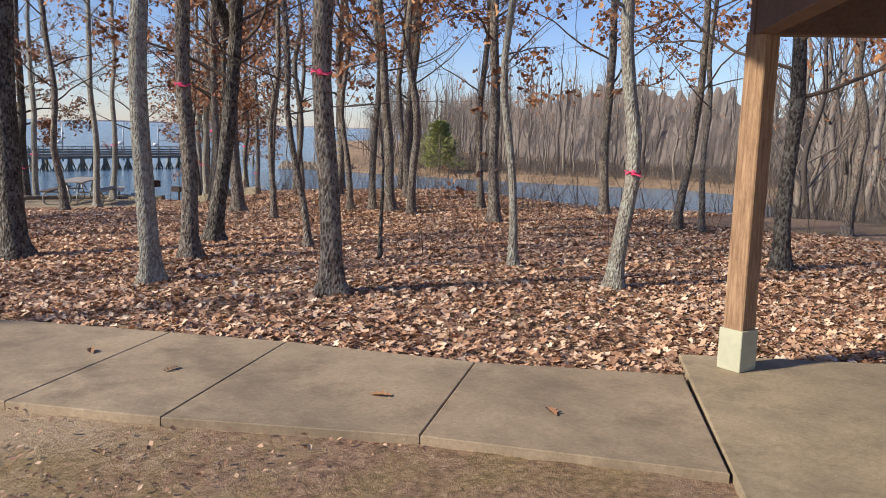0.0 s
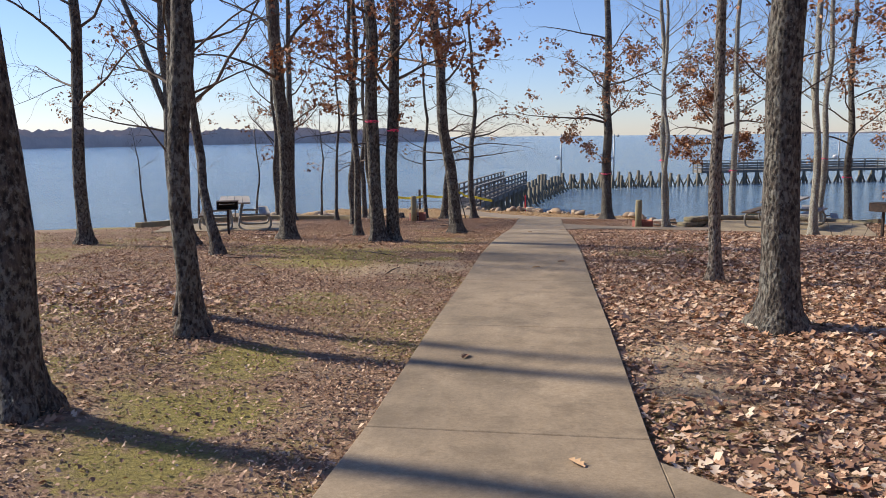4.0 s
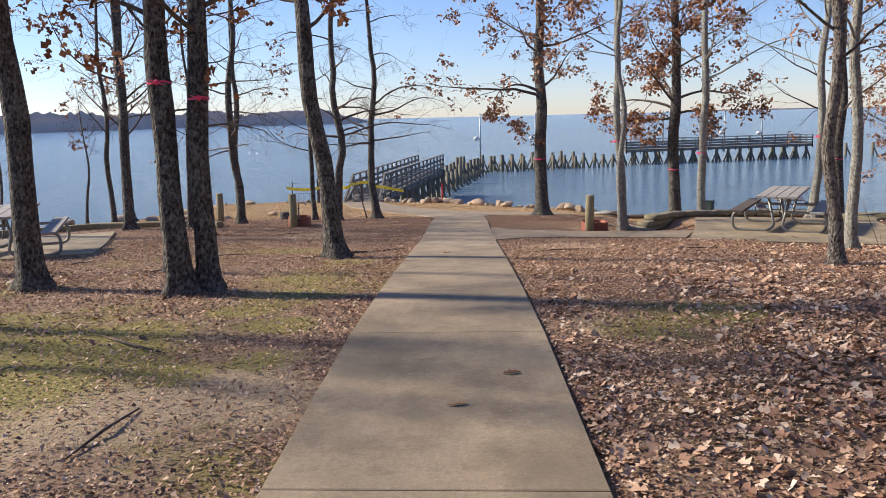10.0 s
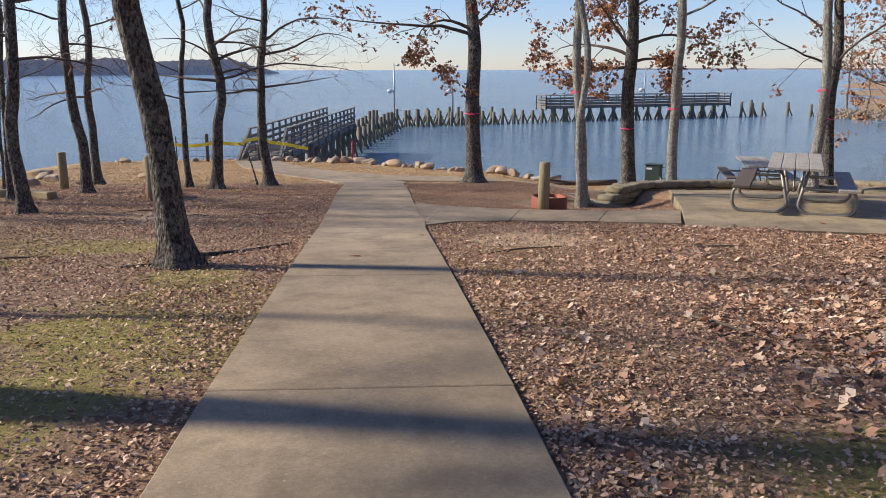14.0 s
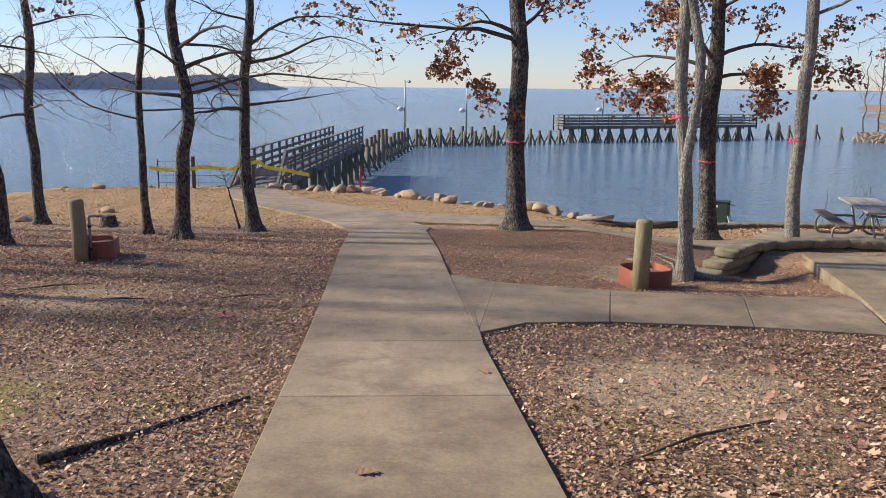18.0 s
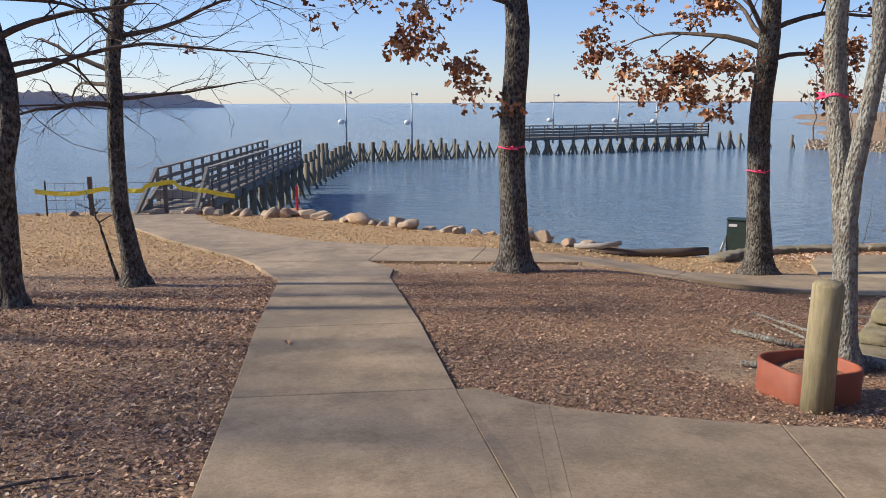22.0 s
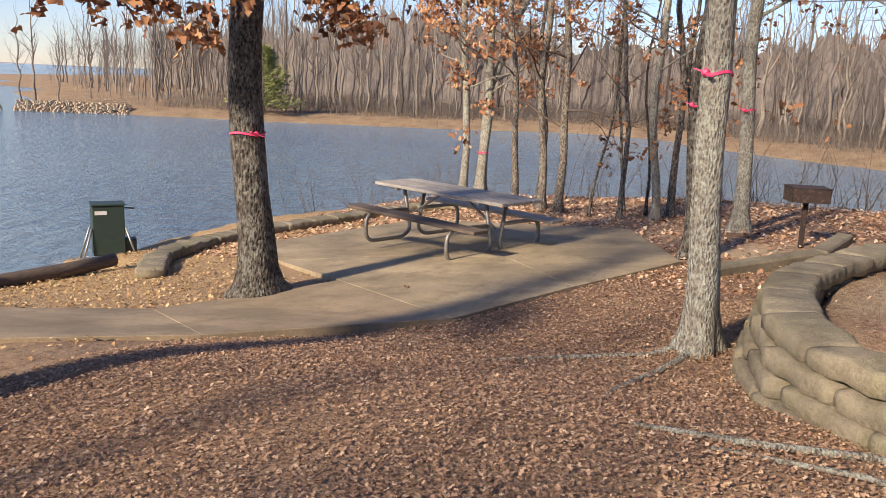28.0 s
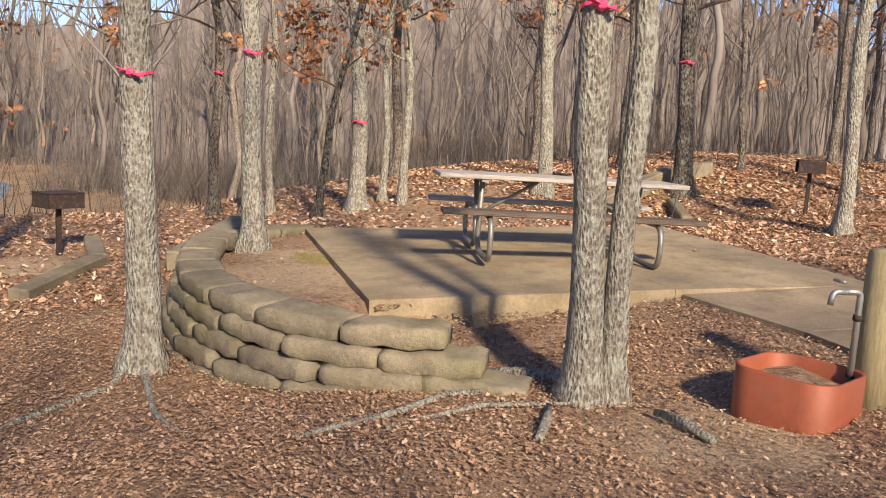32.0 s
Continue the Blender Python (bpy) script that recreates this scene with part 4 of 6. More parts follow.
    (13.03, 29.2, 12, 0.095, 95, (0.0, 0.05), 2.0, 0.16, 1, (1.2, 2.7)), (12.33, 28.40, 12, 0.074, 96, (0.0, 0.04), 2.2, 0.16, 0, (2.1, 2.6)),
    (11.74, 28.02, 12, 0.091, 97, (0.0, 0.05), 2.0, 0.16, 0, None), (11.37, 27.87, 11, 0.051, 98, (0.0, 0.05), 1.8, 0.2, 1, None),
    (10.29, 27.03, 12, 0.109, 99, (0.02, 0.03), 2.2, 0.20, 1, (1.2, 2.6)), (10.62, 26.46, 9, 0.049, 100, (-0.01, -0.02), 1.4, 0.40, 1, None), (10.30, 26.30, 9, 0.060, 101, (0.02, 0.03), 1.3, 0.45, 1, None),
    (10.28, 27.62, 9, 0.050, 102, (-0.09, -0.14), 1.0, 0.10, 0, None), (9.66, 24.25, 13, 0.101, 103, (0.01, 0.02), 2.6, 0.10, 1, None), (9.64, 23.5, 13, 0.095, 104, (0.01, 0.02), 2.2, 0.30, 0, None),
    (8.86, 22.22, 13, 0.126, 105, (0.015, 0.025), 2.2, 0.25, 0, (1.97, 2.6)), (11.0, 21.4, 12, 0.085, 106, (0.0, 0.02), 2.0, 0.2, 0, None), (12.8, 22.0, 13, 0.095, 107, (0.0, 0.02), 2.0, 0.16, 0, None),
    (14.0, 20.0, 13, 0.11, 108, (0.0, 0), 2.2, 0.12, 0, None), (12.9, 25.0, 12, 0.08, 109, (0.02, 0.02), 1.8, 0.2, 0, None), (7.9, 19.4, 12, 0.09, 110, (0.01, 0.02), 2.2, 0.16, 0, None),
)
BROWN = (12, 13, 14, 16, 17, 18, 19, 20, 21, 23, 25, 26, 27, 28, 29, 30, 32, 33, 34, 35, 75, 76, 88, 89, 90, 91, 94, 96, 97, 106, 107, 109, 110)
DROOPING = {k: dict(up=0.05, droop=0.35, wander=0.07) for k in (58, 59, 60, 61, 62, 63)}
SHAPE = {75: dict(wander=0.02), 71: dict(up=0.10, spread=0.24, limbs=20, leaf_size=0.085, boughs=((3.5, 168, 0.45, 3.6, 0.25, 0.5), (3.6, 178, 0.25, 1.7, 1.3, 0.5), (2.9, 195, -0.5, 1.1, 0.5, 0.5), (3.7, 20, 0.6, 1.9, 0.2, 0.25))),
         73: dict(up=0.28, spread=0.22, limbs=20, leaf_size=0.085, boughs=((3.45, 150, 0.4, 2.9, 0.2, 0.9), (3.2, 155, -0.15, 1.3, 0.4, 0.9), (3.3, -32, 0.35, 1.4, 0.9, 0.85), (3.65, 205, 0.3, 2.3, 0.2, 0.85), (3.75, -25, 0.5, 2.2, 0.2, 0.8), (3.6, 95, 0.3, 2.0, 0.2, 0.8))), 47: dict(spread=0.17, leaf_top=0.34), 48: dict(spread=0.17, leaf_top=0.34),
         45: dict(wander=0.12), 62: dict(up=0.05, droop=0.35, wander=0.10, limbs=16, spread=0.28, boughs=((2.7, 14, 0.25, 1.8, 1.0, 0), (2.3, 190, 0.2, 1.9, 0.9, 0), (3.0, -40, 0.3, 2.0, 0.9, 0))), 63: dict(limbs=14, spread=0.27, boughs=((3.0, 14, 0.15, 2.4, 0.75, 0), (2.6, 165, 0.15, 2.0, 0.8, 0), (2.2, 215, 0.1, 1.7, 0.9, 0), (3.3, -20, 0.4, 2.2, 0.6, 0), (2.9, 100, 0.3, 1.8, 0.6, 0))), 15: dict(fork=0.2), 44: dict(fork=0.26), 86: dict(fork=0.2), 55: dict(fork=0.25), 24: dict(up=0.2, spread=0.3)}

for x, y, h, r, seed, lean, first, leafy, pale, rib in TREES:
    label = PALE if pale else (RUST if leafy > 0.24 else (THIN if r < 0.07 else DARK))
    shape = dict(lean=lean, low=first / h, leaves=leafy, limbs=max(7, min(20, int(h * 1.35))), wander=0.03 if r > 0.085 else 0.055, up=0.35, spread=0.25 if h > 5 else 0.34, bias=1.35,
                 stout=0.7, leaf_top=0.5, sides=14 if r > 0.09 else 9, kids=(6, 4) if abs(x) < 10.5 or r > 0.09 else (5, 3))
    tree(x, y, h, r, seed, label, M_BARK_PALE if pale else (M_BARK_MID if seed in BROWN else M_BARK), rib, name="oak_tree" if r >= 0.065 else "young_tree", **{**shape, **DROOPING.get(seed, {}), **SHAPE.get(seed, {})})


# ---- the wood across the cove and east of the terrace ----
def far_tree_proto(seed, height, radius, leaves, **kw):
    tv, tf, lv, lf, ev = grow(seed, height, radius, sides=6, leaves=leaves, twigs=2, kids=(6, 4), steps=(5, 4, 3), round_=(4, 3, 3), **kw)
    t = thing("woodland_tree", (0, 0, -50), "bare grey-brown woodland tree on the far bank", "tree", "trees of the far wood")
    part("trunk", mesh_from("trunk", tv, tf, M_BARK_FAR, True), None, t)
    part("branchwork", mesh_from("branchwork", lv, lf, M_BRUSH, True), None, t)
    if ev:
        part("crown", leaf_mesh("crown", ev, M_LEAF), None, t, "last dry leaves")
    return t


PROTOS = [far_tree_proto(201, 12, 0.13, 0.0, low=0.3, limbs=22, spread=0.34, up=1.0), far_tree_proto(202, 14, 0.15, 0.0, low=0.35, limbs=22, spread=0.3, up=1.2),
          far_tree_proto(203, 9, 0.09, 0.0, low=0.2, limbs=20, spread=0.42, up=0.9), far_tree_proto(204, 11, 0.14, 0.10, low=0.22, limbs=22, spread=0.42, up=0.6),
          far_tree_proto(205, 13, 0.10, 0.0, low=0.4, limbs=20, spread=0.28, up=1.3, fork=0.3), far_tree_proto(206, 7, 0.06, 0.0, low=0.12, limbs=20, spread=0.45, up=1.1)]
rng = random.Random(77)
placed = []


def scatter(count, x0, x1, y0, y1, test, gap, scale=(0.8, 1.25)):
    tries = 0
    got = 0
    while got < count and tries < count * 60:
        tries += 1
        x, y = rng.uniform(x0, x1), rng.uniform(y0, y1)
        if not test(x, y) or any((x - a) ** 2 + (y - b) ** 2 < gap * gap for a, b in placed[-400:]):
            continue
        placed.append((x, y))
        got += 1
        s = rng.uniform(*scale)
        t = copy_thing(PROTOS[rng.randrange(6)], pose(x, y, gz(x, y) - 0.05, 0, 0, rng.uniform(0, 360)))
        t.scale = (s, s, s)


def fd(x, y):
    return float(inside_distance(np.array([x]), np.array([y]), FAR_LAND)[0])


def nd(x, y):
    return float(inside_distance(np.array([x]), np.array([y]), NEAR_LAND)[0])


scatter(120, 46, 105, 25, 125, lambda x, y: 6 < fd(x, y) < 24 and (x - 48) ** 2 + (y - 105) ** 2 > 260, 1.3)
scatter(50, 60, 150, 20, 190, lambda x, y: 18 < fd(x, y) < 60, 2.4, (1.0, 1.5))
scatter(44, 16, 40, -14, 20, lambda x, y: (nd(x, y) < -1.5 or x > 17) and y < 0.58 * x, 1.1, (0.6, 0.95))
scatter(36, 34, 75, -35, 30, lambda x, y: fd(x, y) > 3 and y < 0.62 * x, 2.0, (1.0, 1.5))
scatter(14, 9.5, 22, -14, 12, lambda x, y: nd(x, y) > 1.0 and (x > 13.5 or y < 3) and y < 0.5 * x, 1.6, (0.8, 1.1))
for x, y, s in ((50.0, 108.5, 0.85), (52.5, 110.0, 1.0), (54.5, 109.0, 0.75)):
    t = copy_thing(PROTOS[0], pose(x, y, gz(x, y), 0, 0, x * 50))
    t.scale = (s, s, s)


def joined_wood(name, count, box4, test, seed, label, scale):
    """Trees too many to tell apart, as one mesh."""
    rr = random.Random(seed)
    kinds = []
    for o in PROTOS[:5]:
        tv, tf = [], []
        for c in o.children:
            if c.name.startswith("crown"):
                continue
            b = sum(len(x) for x in tv)
            co = np.empty(len(c.data.vertices) * 3, np.float32)
            c.data.vertices.foreach_get("co", co)
            tv.append(co.reshape(-1, 3))
            tf += [[b + i for i in p.vertices] for p in c.data.polygons if len(p.vertices) == 4]
        kinds.append((np.concatenate(tv), np.array(tf)))
    vs_, fs_, off, got = [], [], 0, 0
    while got < count:
        x, y = rr.uniform(box4[0], box4[1]), rr.uniform(box4[2], box4[3])
        if not test(x, y):
            continue
        got += 1
        kv, kf = kinds[rr.randrange(5)]
        a, sc = rr.uniform(0, 6.28), rr.uniform(*scale)
        rot = np.array([[math.cos(a), -math.sin(a), 0], [math.sin(a), math.cos(a), 0], [0, 0, 1]])
        vs_.append(kv @ rot.T * sc + (x, y, gz(x, y)))
        fs_.append(kf + off)
        off += len(kv)
    tagged(new(name, quads_mesh(name, np.concatenate(vs_), np.concatenate(fs_), M_BRUSH, 4)), label, "wood", kind="stuff")


joined_wood("far_wood", 260, (44, 150, 10, 190), lambda x, y: 12 < fd(x, y) < 60, 41, "crowded bare trees of the wood across the cove", (0.9, 1.5))
joined_wood("east_wood", 110, (20, 80, -40, 29), lambda x, y: fd(x, y) > 1.5 and y < 0.6 * x, 42, "crowded bare trees of the eastern wood", (1.0, 1.8))
for o in PROTOS:
    for c in (*o.children, o):
        bpy.data.objects.remove(c)


def stems(name, count, region, hmin, hmax, rmin, rmax, seed, label, material):
    """Thin upright brush stems with side shoots, one mesh."""
    g = np.random.default_rng(seed)
    x0, x1, y0, y1, test = region
    px, py = g.uniform(x0, x1, count * 6), g.uniform(y0, y1, count * 6)
    ok = test(px, py)
    clump = np.sin(px * 0.9 + 1.3 * np.sin(py * 0.37)) * np.sin(py * 0.8 + np.sin(px * 0.41)) > -0.45
    px, py = px[ok & clump][:count], py[ok & clump][:count]
    n = len(px)
    z = surface(px, py) - 0.05
    h, r = g.uniform(hmin, hmax, n) * g.uniform(0.6, 1.0, n), g.uniform(rmin, rmax, n)
    lean = g.normal(0, 0.36 if hmax < 5 else 0.12, (n, 2))
    bend = g.normal(0, 0.12, (n, 2))
    base = np.stack([px, py, z], 1)
    mid = base + np.stack([lean[:, 0] * h * 0.5, lean[:, 1] * h * 0.5, h * 0.55], 1)
    top = base + np.stack([(lean + bend)[:, 0] * h, (lean + bend)[:, 1] * h, h], 1)
    v, f = [], []
    off = 0

    def prism(a, b, ra, rb):
        nonlocal off
        m_ = len(a)
        ang = g.uniform(0, 6.28, m_)
        rows = []
        for c, rr in ((a, ra), (b, rb)):
            for k_ in range(3):
                w = ang + k_ * 2.0944
                rows.append(c + np.stack([np.cos(w) * rr, np.sin(w) * rr, np.zeros(m_)], 1))
        v.append(np.stack(rows, 1).reshape(-1, 3))
        q_ = off + np.arange(m_)[:, None] * 6
        for i_ in range(3):
            j_ = (i_ + 1) % 3
            f.append(q_ + np.array([i_, j_, 3 + j_, 3 + i_]))
        off += m_ * 6

    prism(base, mid, r, r * 0.75)
    prism(mid, top, r * 0.75, r * 0.25)
    for s in range(5):
        t_ = g.uniform(0.3, 0.9, n)[:, None]
        at = base + (top - base) * t_
        out = at + np.stack([g.normal(0, 0.3, n) * h, g.normal(0, 0.3, n) * h, g.uniform(-0.02, 0.3, n) * h], 1)
        prism(at, out, r * 0.5, r * 0.2)
    me_ = quads_mesh(name, np.concatenate(v), np.concatenate(f), material, 4)
    return tagged(new(name, me_), label, "brush", kind="stuff")


stems("cove_brush", 11000, (44, 100, 20, 120, lambda x, y: (inside_distance(x, y, FAR_LAND) > 4.5) & (inside_distance(x, y, FAR_LAND) < 24) & (y < 100)), 0.5, 2.3, 0.01, 0.026, 5, "tangled leafless brush along the far bank of the cove", M_BRUSH)
stems("east_brush", 8000, (14, 46, -6, 33, lambda x, y: (inside_distance(x, y, NEAR_LAND) < -1.0) & (y < 0.62 * x)), 0.6, 2.8, 0.006, 0.016, 6, "dense purple-brown thicket below the terrace", M_BRUSH)
stems("far_wood_stems", 900, (40, 140, 0, 190, lambda x, y: ((x - 48) ** 2 + (y - 105) ** 2 > 260) & (inside_distance(x, y, FAR_LAND) > 9) & (inside_distance(x, y, FAR_LAND) < 52)), 6, 12, 0.02, 0.055, 11, "crowded grey-brown stems of the wood across the cove", M_BRUSH)
stems("east_wood_stems", 800, (24, 75, -40, 28, lambda x, y: (inside_distance(x, y, FAR_LAND) > 2) & (y < 0.6 * x)), 6, 12, 0.015, 0.045, 12, "crowded grey-brown stems of the eastern wood", M_BRUSH)
stems("bank_brush", 700, (10.5, 17, 8, 40, lambda x, y: (np.abs(inside_distance(x, y, NEAR_LAND) + 0.3) < 1.2)), 0.4, 1.9, 0.004, 0.01, 7, "thin bare saplings on the bank of the cove", M_TWIG)
stems("wood_floor_shoots", 260, (6, 14, 6, 24, lambda x, y: (inside_distance(x, y, NEAR_LAND) > 0.5)), 0.4, 1.5, 0.003, 0.007, 8, "thin shoots standing in the leaf litter", M_TWIG)


def cedar(x, y, h, w, seed):
    rr = random.Random(seed)
    t = thing("cedar_tree", (x, y, gz(x, y)), "green cedar with a dense uneven crown on the far bank", "tree")
    part("trunk", tube("trunk", [(0, 0, -0.2), (0.05, 0, h * 0.5), (0, 0.03, h * 0.95)], [0.12, 0.08, 0.02], M_BARK_FAR, 7), None, t)
    ev = []
    for _ in range(3600):
        s = rr.random() ** 0.9
        z = h * (0.1 + 0.9 * s)
        a = rr.uniform(0, 6.28)
        r = w * (1 - s) ** 0.5 * math.sqrt(rr.random()) * rr.uniform(0.6, 1.2) * (1 + 0.3 * math.sin(z * 2.3 + 2 * math.sin(a * 2 + seed)))
        c = Vector((r * math.cos(a), r * math.sin(a), z))
        u = Vector((math.cos(a) + rr.gauss(0, 0.4), math.sin(a) + rr.gauss(0, 0.4), rr.uniform(-0.2, 0.9))).normalized()
        q_ = u.orthogonal().normalized()
        L = rr.uniform(0.22, 0.45)
        ev += [c, c + u * L * 0.5 + q_ * L * 0.25, c + u * L, c + u * L * 0.5 - q_ * L * 0.25]
    part("crown", leaf_mesh("crown", ev, M_GREEN), None, t, "green scaly foliage")


cedar(61.2, 86.5, 6.6, 3.0, 1)


# ---- distance ----
def far_wood(name, line, height, step, seed, label, layers=3, material=None, jag=0.02):
    """A distant wood as a ragged strip of tree tops, in layers one behind the other."""
    rr = random.Random(seed)
    v, f = [], []
    for k in range(layers):
        base = len(v)
        n = 0
        for (ax, ay), (bx, by) in zip(line, line[1:]):
            m_ = int(math.hypot(bx - ax, by - ay) / step)
            for i in range(m_):
                s = i / m_
                x, y = ax + (bx - ax) * s, ay + (by - ay) * s
                far = math.hypot(x, y - 30)
                ox, oy = x / far, (y - 30) / far
                x, y = x + ox * k * height * 0.6, y + oy * k * height * 0.6
                hh = height * (0.55 + 0.22 * k) * (0.72 + 0.28 * noise.noise((x * 0.02, y * 0.02, k * 9.1)) + 0.16 * noise.noise((x * 0.15, y * 0.15, k)) + rr.uniform(-jag, jag))
                edge = min(1, (n + 4) / 40)
                v += [(x, y, WATER_Z - 1), (x + ox * height * 0.2, y + oy * height * 0.2, WATER_Z + hh * edge)]
                n += 1
        for i in range(n - 1):
            f.append((base + 2 * i, base + 2 * i + 2, base + 2 * i + 3, base + 2 * i + 1))
    tagged(new(name, mesh_from(name, v, f, material or M_FARWOOD_HAZE)), label, "far wood", kind="stuff")


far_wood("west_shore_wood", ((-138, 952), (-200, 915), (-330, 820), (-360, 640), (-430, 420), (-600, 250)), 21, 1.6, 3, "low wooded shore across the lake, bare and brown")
far_wood("hill_wood", ((150, 205), (118, 165), (98, 128), (92, 100), (100, 76), (112, 58), (100, 38), (82, 22), (70, 0), (66, -40)), 23, 0.5, 8, "brown-grey wooded rise behind the far bank", 2, M_HILLWOOD, 0.07)
far_wood("east_rise_wood", ((66, 27), (58, 15), (54, 0), (51, -20), (48, -60)), 37, 0.5, 9, "brown-grey wooded rise east of the terrace", 2, M_HILLWOOD, 0.07)
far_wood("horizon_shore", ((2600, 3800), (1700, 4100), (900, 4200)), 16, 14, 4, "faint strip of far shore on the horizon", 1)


# ---- leaf litter ----
def bare(x, y):
    """How far the sandy and mossy places are swept clear of leaves."""
    k = np.zeros(np.shape(x))
    for px, py, pr in SAND + MOSS:
        k = np.maximum(k, 1 - np.hypot(x - px, y - py) / pr)
    return np.clip(k * 1.1, 0, 0.6)


def litter(name, count, area, size, seed, weight, material, label, tilt=0.34, whole=False):
    g = np.random.default_rng(seed)
    x0, x1, y0, y1 = area
    x, y = g.uniform(x0, x1, count * 4), g.uniform(y0, y1, count * 4)
    ok = g.random(count * 4) < weight(x, y)
    x, y = x[ok][:count], y[ok][:count]
    keep = (walk_distance(x, y) < -0.02) & (g.random(len(x)) > bare(x, y))
    keep &= inside_distance(x, y, NEAR_LAND) > -2.5
    keep &= (inside_distance(x, y, BED) < 0) | (g.random(len(x)) < 0.12)
    x, y = x[keep], y[keep]
    n = len(x)
    z = surface(x, y) + g.uniform(0.006, 0.026, n)
    yaw, L = g.uniform(0, 6.28, n), size * g.uniform(0.55, 1.35, n)
    tx, ty = g.normal(0, tilt, n), g.normal(0, tilt, n)
    u = np.stack([np.cos(yaw), np.sin(yaw), tx], 1) * L[:, None]
    w = np.stack([-np.sin(yaw), np.cos(yaw), ty], 1) * (L * g.uniform(0.3, 0.5, n))[:, None]
    c = np.stack([x, y, z], 1)
    curl = np.stack([np.zeros(n), np.zeros(n), L * g.uniform(0.0, 0.4, n)], 1)
    if size < 0.04 and not whole:
        quad = np.stack([c - u * 0.55, c + w + curl, c + u * 0.6, c - w + curl * 0.6], 1).reshape(-1, 3)
        k_ = np.arange(n)[:, None] * 4
        me_ = quads_mesh(name, quad, np.concatenate([k_ + [0, 1, 2], k_ + [0, 2, 3]]), material, 3)
        return tagged(new(name, me_), label, "leaf litter", kind="stuff")
    quad = lobed(c - u * 0.6, c + w * 1.2 + curl, c + u * 0.65 + curl * 0.5, c - w * 1.2 + curl * 0.8).reshape(-1, 3)
    k_ = np.arange(n)[:, None, None] * 8
    me_ = quads_mesh(name, quad, (k_ + LOBES).reshape(-1, 3), material, 3)
    tagged(new(name, me_), label, "leaf litter", kind="stuff")


def patch(x, y):
    return 0.5 + 0.5 * np.sin(x * 0.83 + 1.7 * np.sin(y * 0.49)) * np.sin(y * 0.71 + 1.1 * np.sin(x * 0.57))


def verge(x, y):
    l, r = main_edges(y)
    return np.maximum(np.exp(-np.abs(x - r) / 0.3), np.exp(-np.abs(x - l) / 0.3)) * (y < 34)


litter("oak_leaf_litter", 135000, (0.8, 13.5, 0.5, 25), 0.050, 21, lambda x, y: np.clip(0.35 + 0.75 * patch(x, y), 0, 1) * smooth(x, 0.7, 2.2) * (y > 6.05 - 1.1 * x) * (1 - 0.96 * smooth(y, 14.4, 15.6) * (1 - smooth(x, 1.5, 2.8))) * (1 - 0.75 * smooth(y, 17, 21) * (1 - smooth(x, 5.5, 7))) + verge(x, y) * 0.5 * (y > 5), M_LITTER, "thick layer of curled tan oak leaves")
litter("small_leaf_litter", 230000, (-11, 8.5, 2.5, 37.5), 0.024, 22, lambda x, y: np.clip((0.16 + 0.5 * patch(x * 1.3, y * 1.2)) * np.where(x > -1, 1, 0.55 + 0.45 * smooth(y, 18, 24)) + verge(x, y), 0, 1) * (1 - 0.8 * smooth(y, 33.5, 35.5)) * np.where(y > 6.05 - 1.1 * x, 1, 0.25) * np.where((y > 26.8) & (x > -0.5), 0.06, 1.0), M_LITTER_DARK, "small broken brown leaves scattered over the earth")
litter("middle_leaf_litter", 150000, (0.3, 7.5, 12, 26), 0.020, 27, lambda x, y: np.clip(0.3 + 0.7 * patch(x * 1.4, y * 1.3), 0, 1) * smooth(y, 12, 15), M_LITTER_DARK, "small reddish brown leaves thinly covering the earth")
litter("terrace_leaf_litter", 155000, (-0.5, 8.6, 26.8, 34), 0.0170, 23, lambda x, y: np.clip(0.42 + 0.55 * patch(x * 2, y * 2), 0, 1) * (1 - 0.3 * smooth(-y, -30.4, -29.4) * (x < 5) * (x > 1.5)), M_CRUMB, "small curled brown leaves lying below the bag wall", 0.26, True)
litter("terrace_crumbs", 90000, (-0.5, 8.6, 26.8, 34), 0.013, 29, lambda x, y: 0.35 + 0.6 * patch(x * 2.4, y * 1.8), M_CRUMB, "crumbled leaf bits between the terrace leaves", 0.2)
litter("bank_leaf_litter", 76000, (7.5, 17.5, 10, 39), 0.042, 24, lambda x, y: np.clip(0.3 + 0.8 * patch(x, y) + 0.7 * (inside_distance(x, y, NEAR_LAND) < 3.5), 0, 1), M_LITTER, "orange-brown leaves banked along the cove edge")
litter("west_crumbs", 150000, (-9.5, -0.7, 4, 33), 0.0155, 28, lambda x, y: 0.25 + 0.75 * patch(x * 2.3, y * 2.1), M_CRUMB, "crumbled leaves and dead grass over the western earth")
litter("west_small_leaves", 110000, (-7, -0.6, 4, 33), 0.025, 31, lambda x, y: np.clip(0.2 + 0.8 * patch(x * 1.9 + 2, y * 1.7), 0, 1) * np.clip((-0.4 - x) / 1.2, 0.35, 1), M_LITTER_DARK, "small brown leaves and leaf bits west of the walk")
litter("west_leaf_litter", 26000, (-12, -2.2, 3, 20), 0.048, 25, lambda x, y: (np.clip(patch(x * 1.1, y) * 1.5 - 0.75, 0, 1) + 0.04) * (1 - 0.9 * smooth(y, 10.5, 13)), M_LITTER, "drifts of brown leaves under the western oaks")
litter("dry_grass", 60000, (-12, 8, 33, 48), 0.034, 26, lambda x, y: smooth(y, 33.5, 37) * (0.4 + 0.6 * patch(x * 2.1, y * 1.9)), M_STRAW, "short straw-coloured dead grass on the bank")


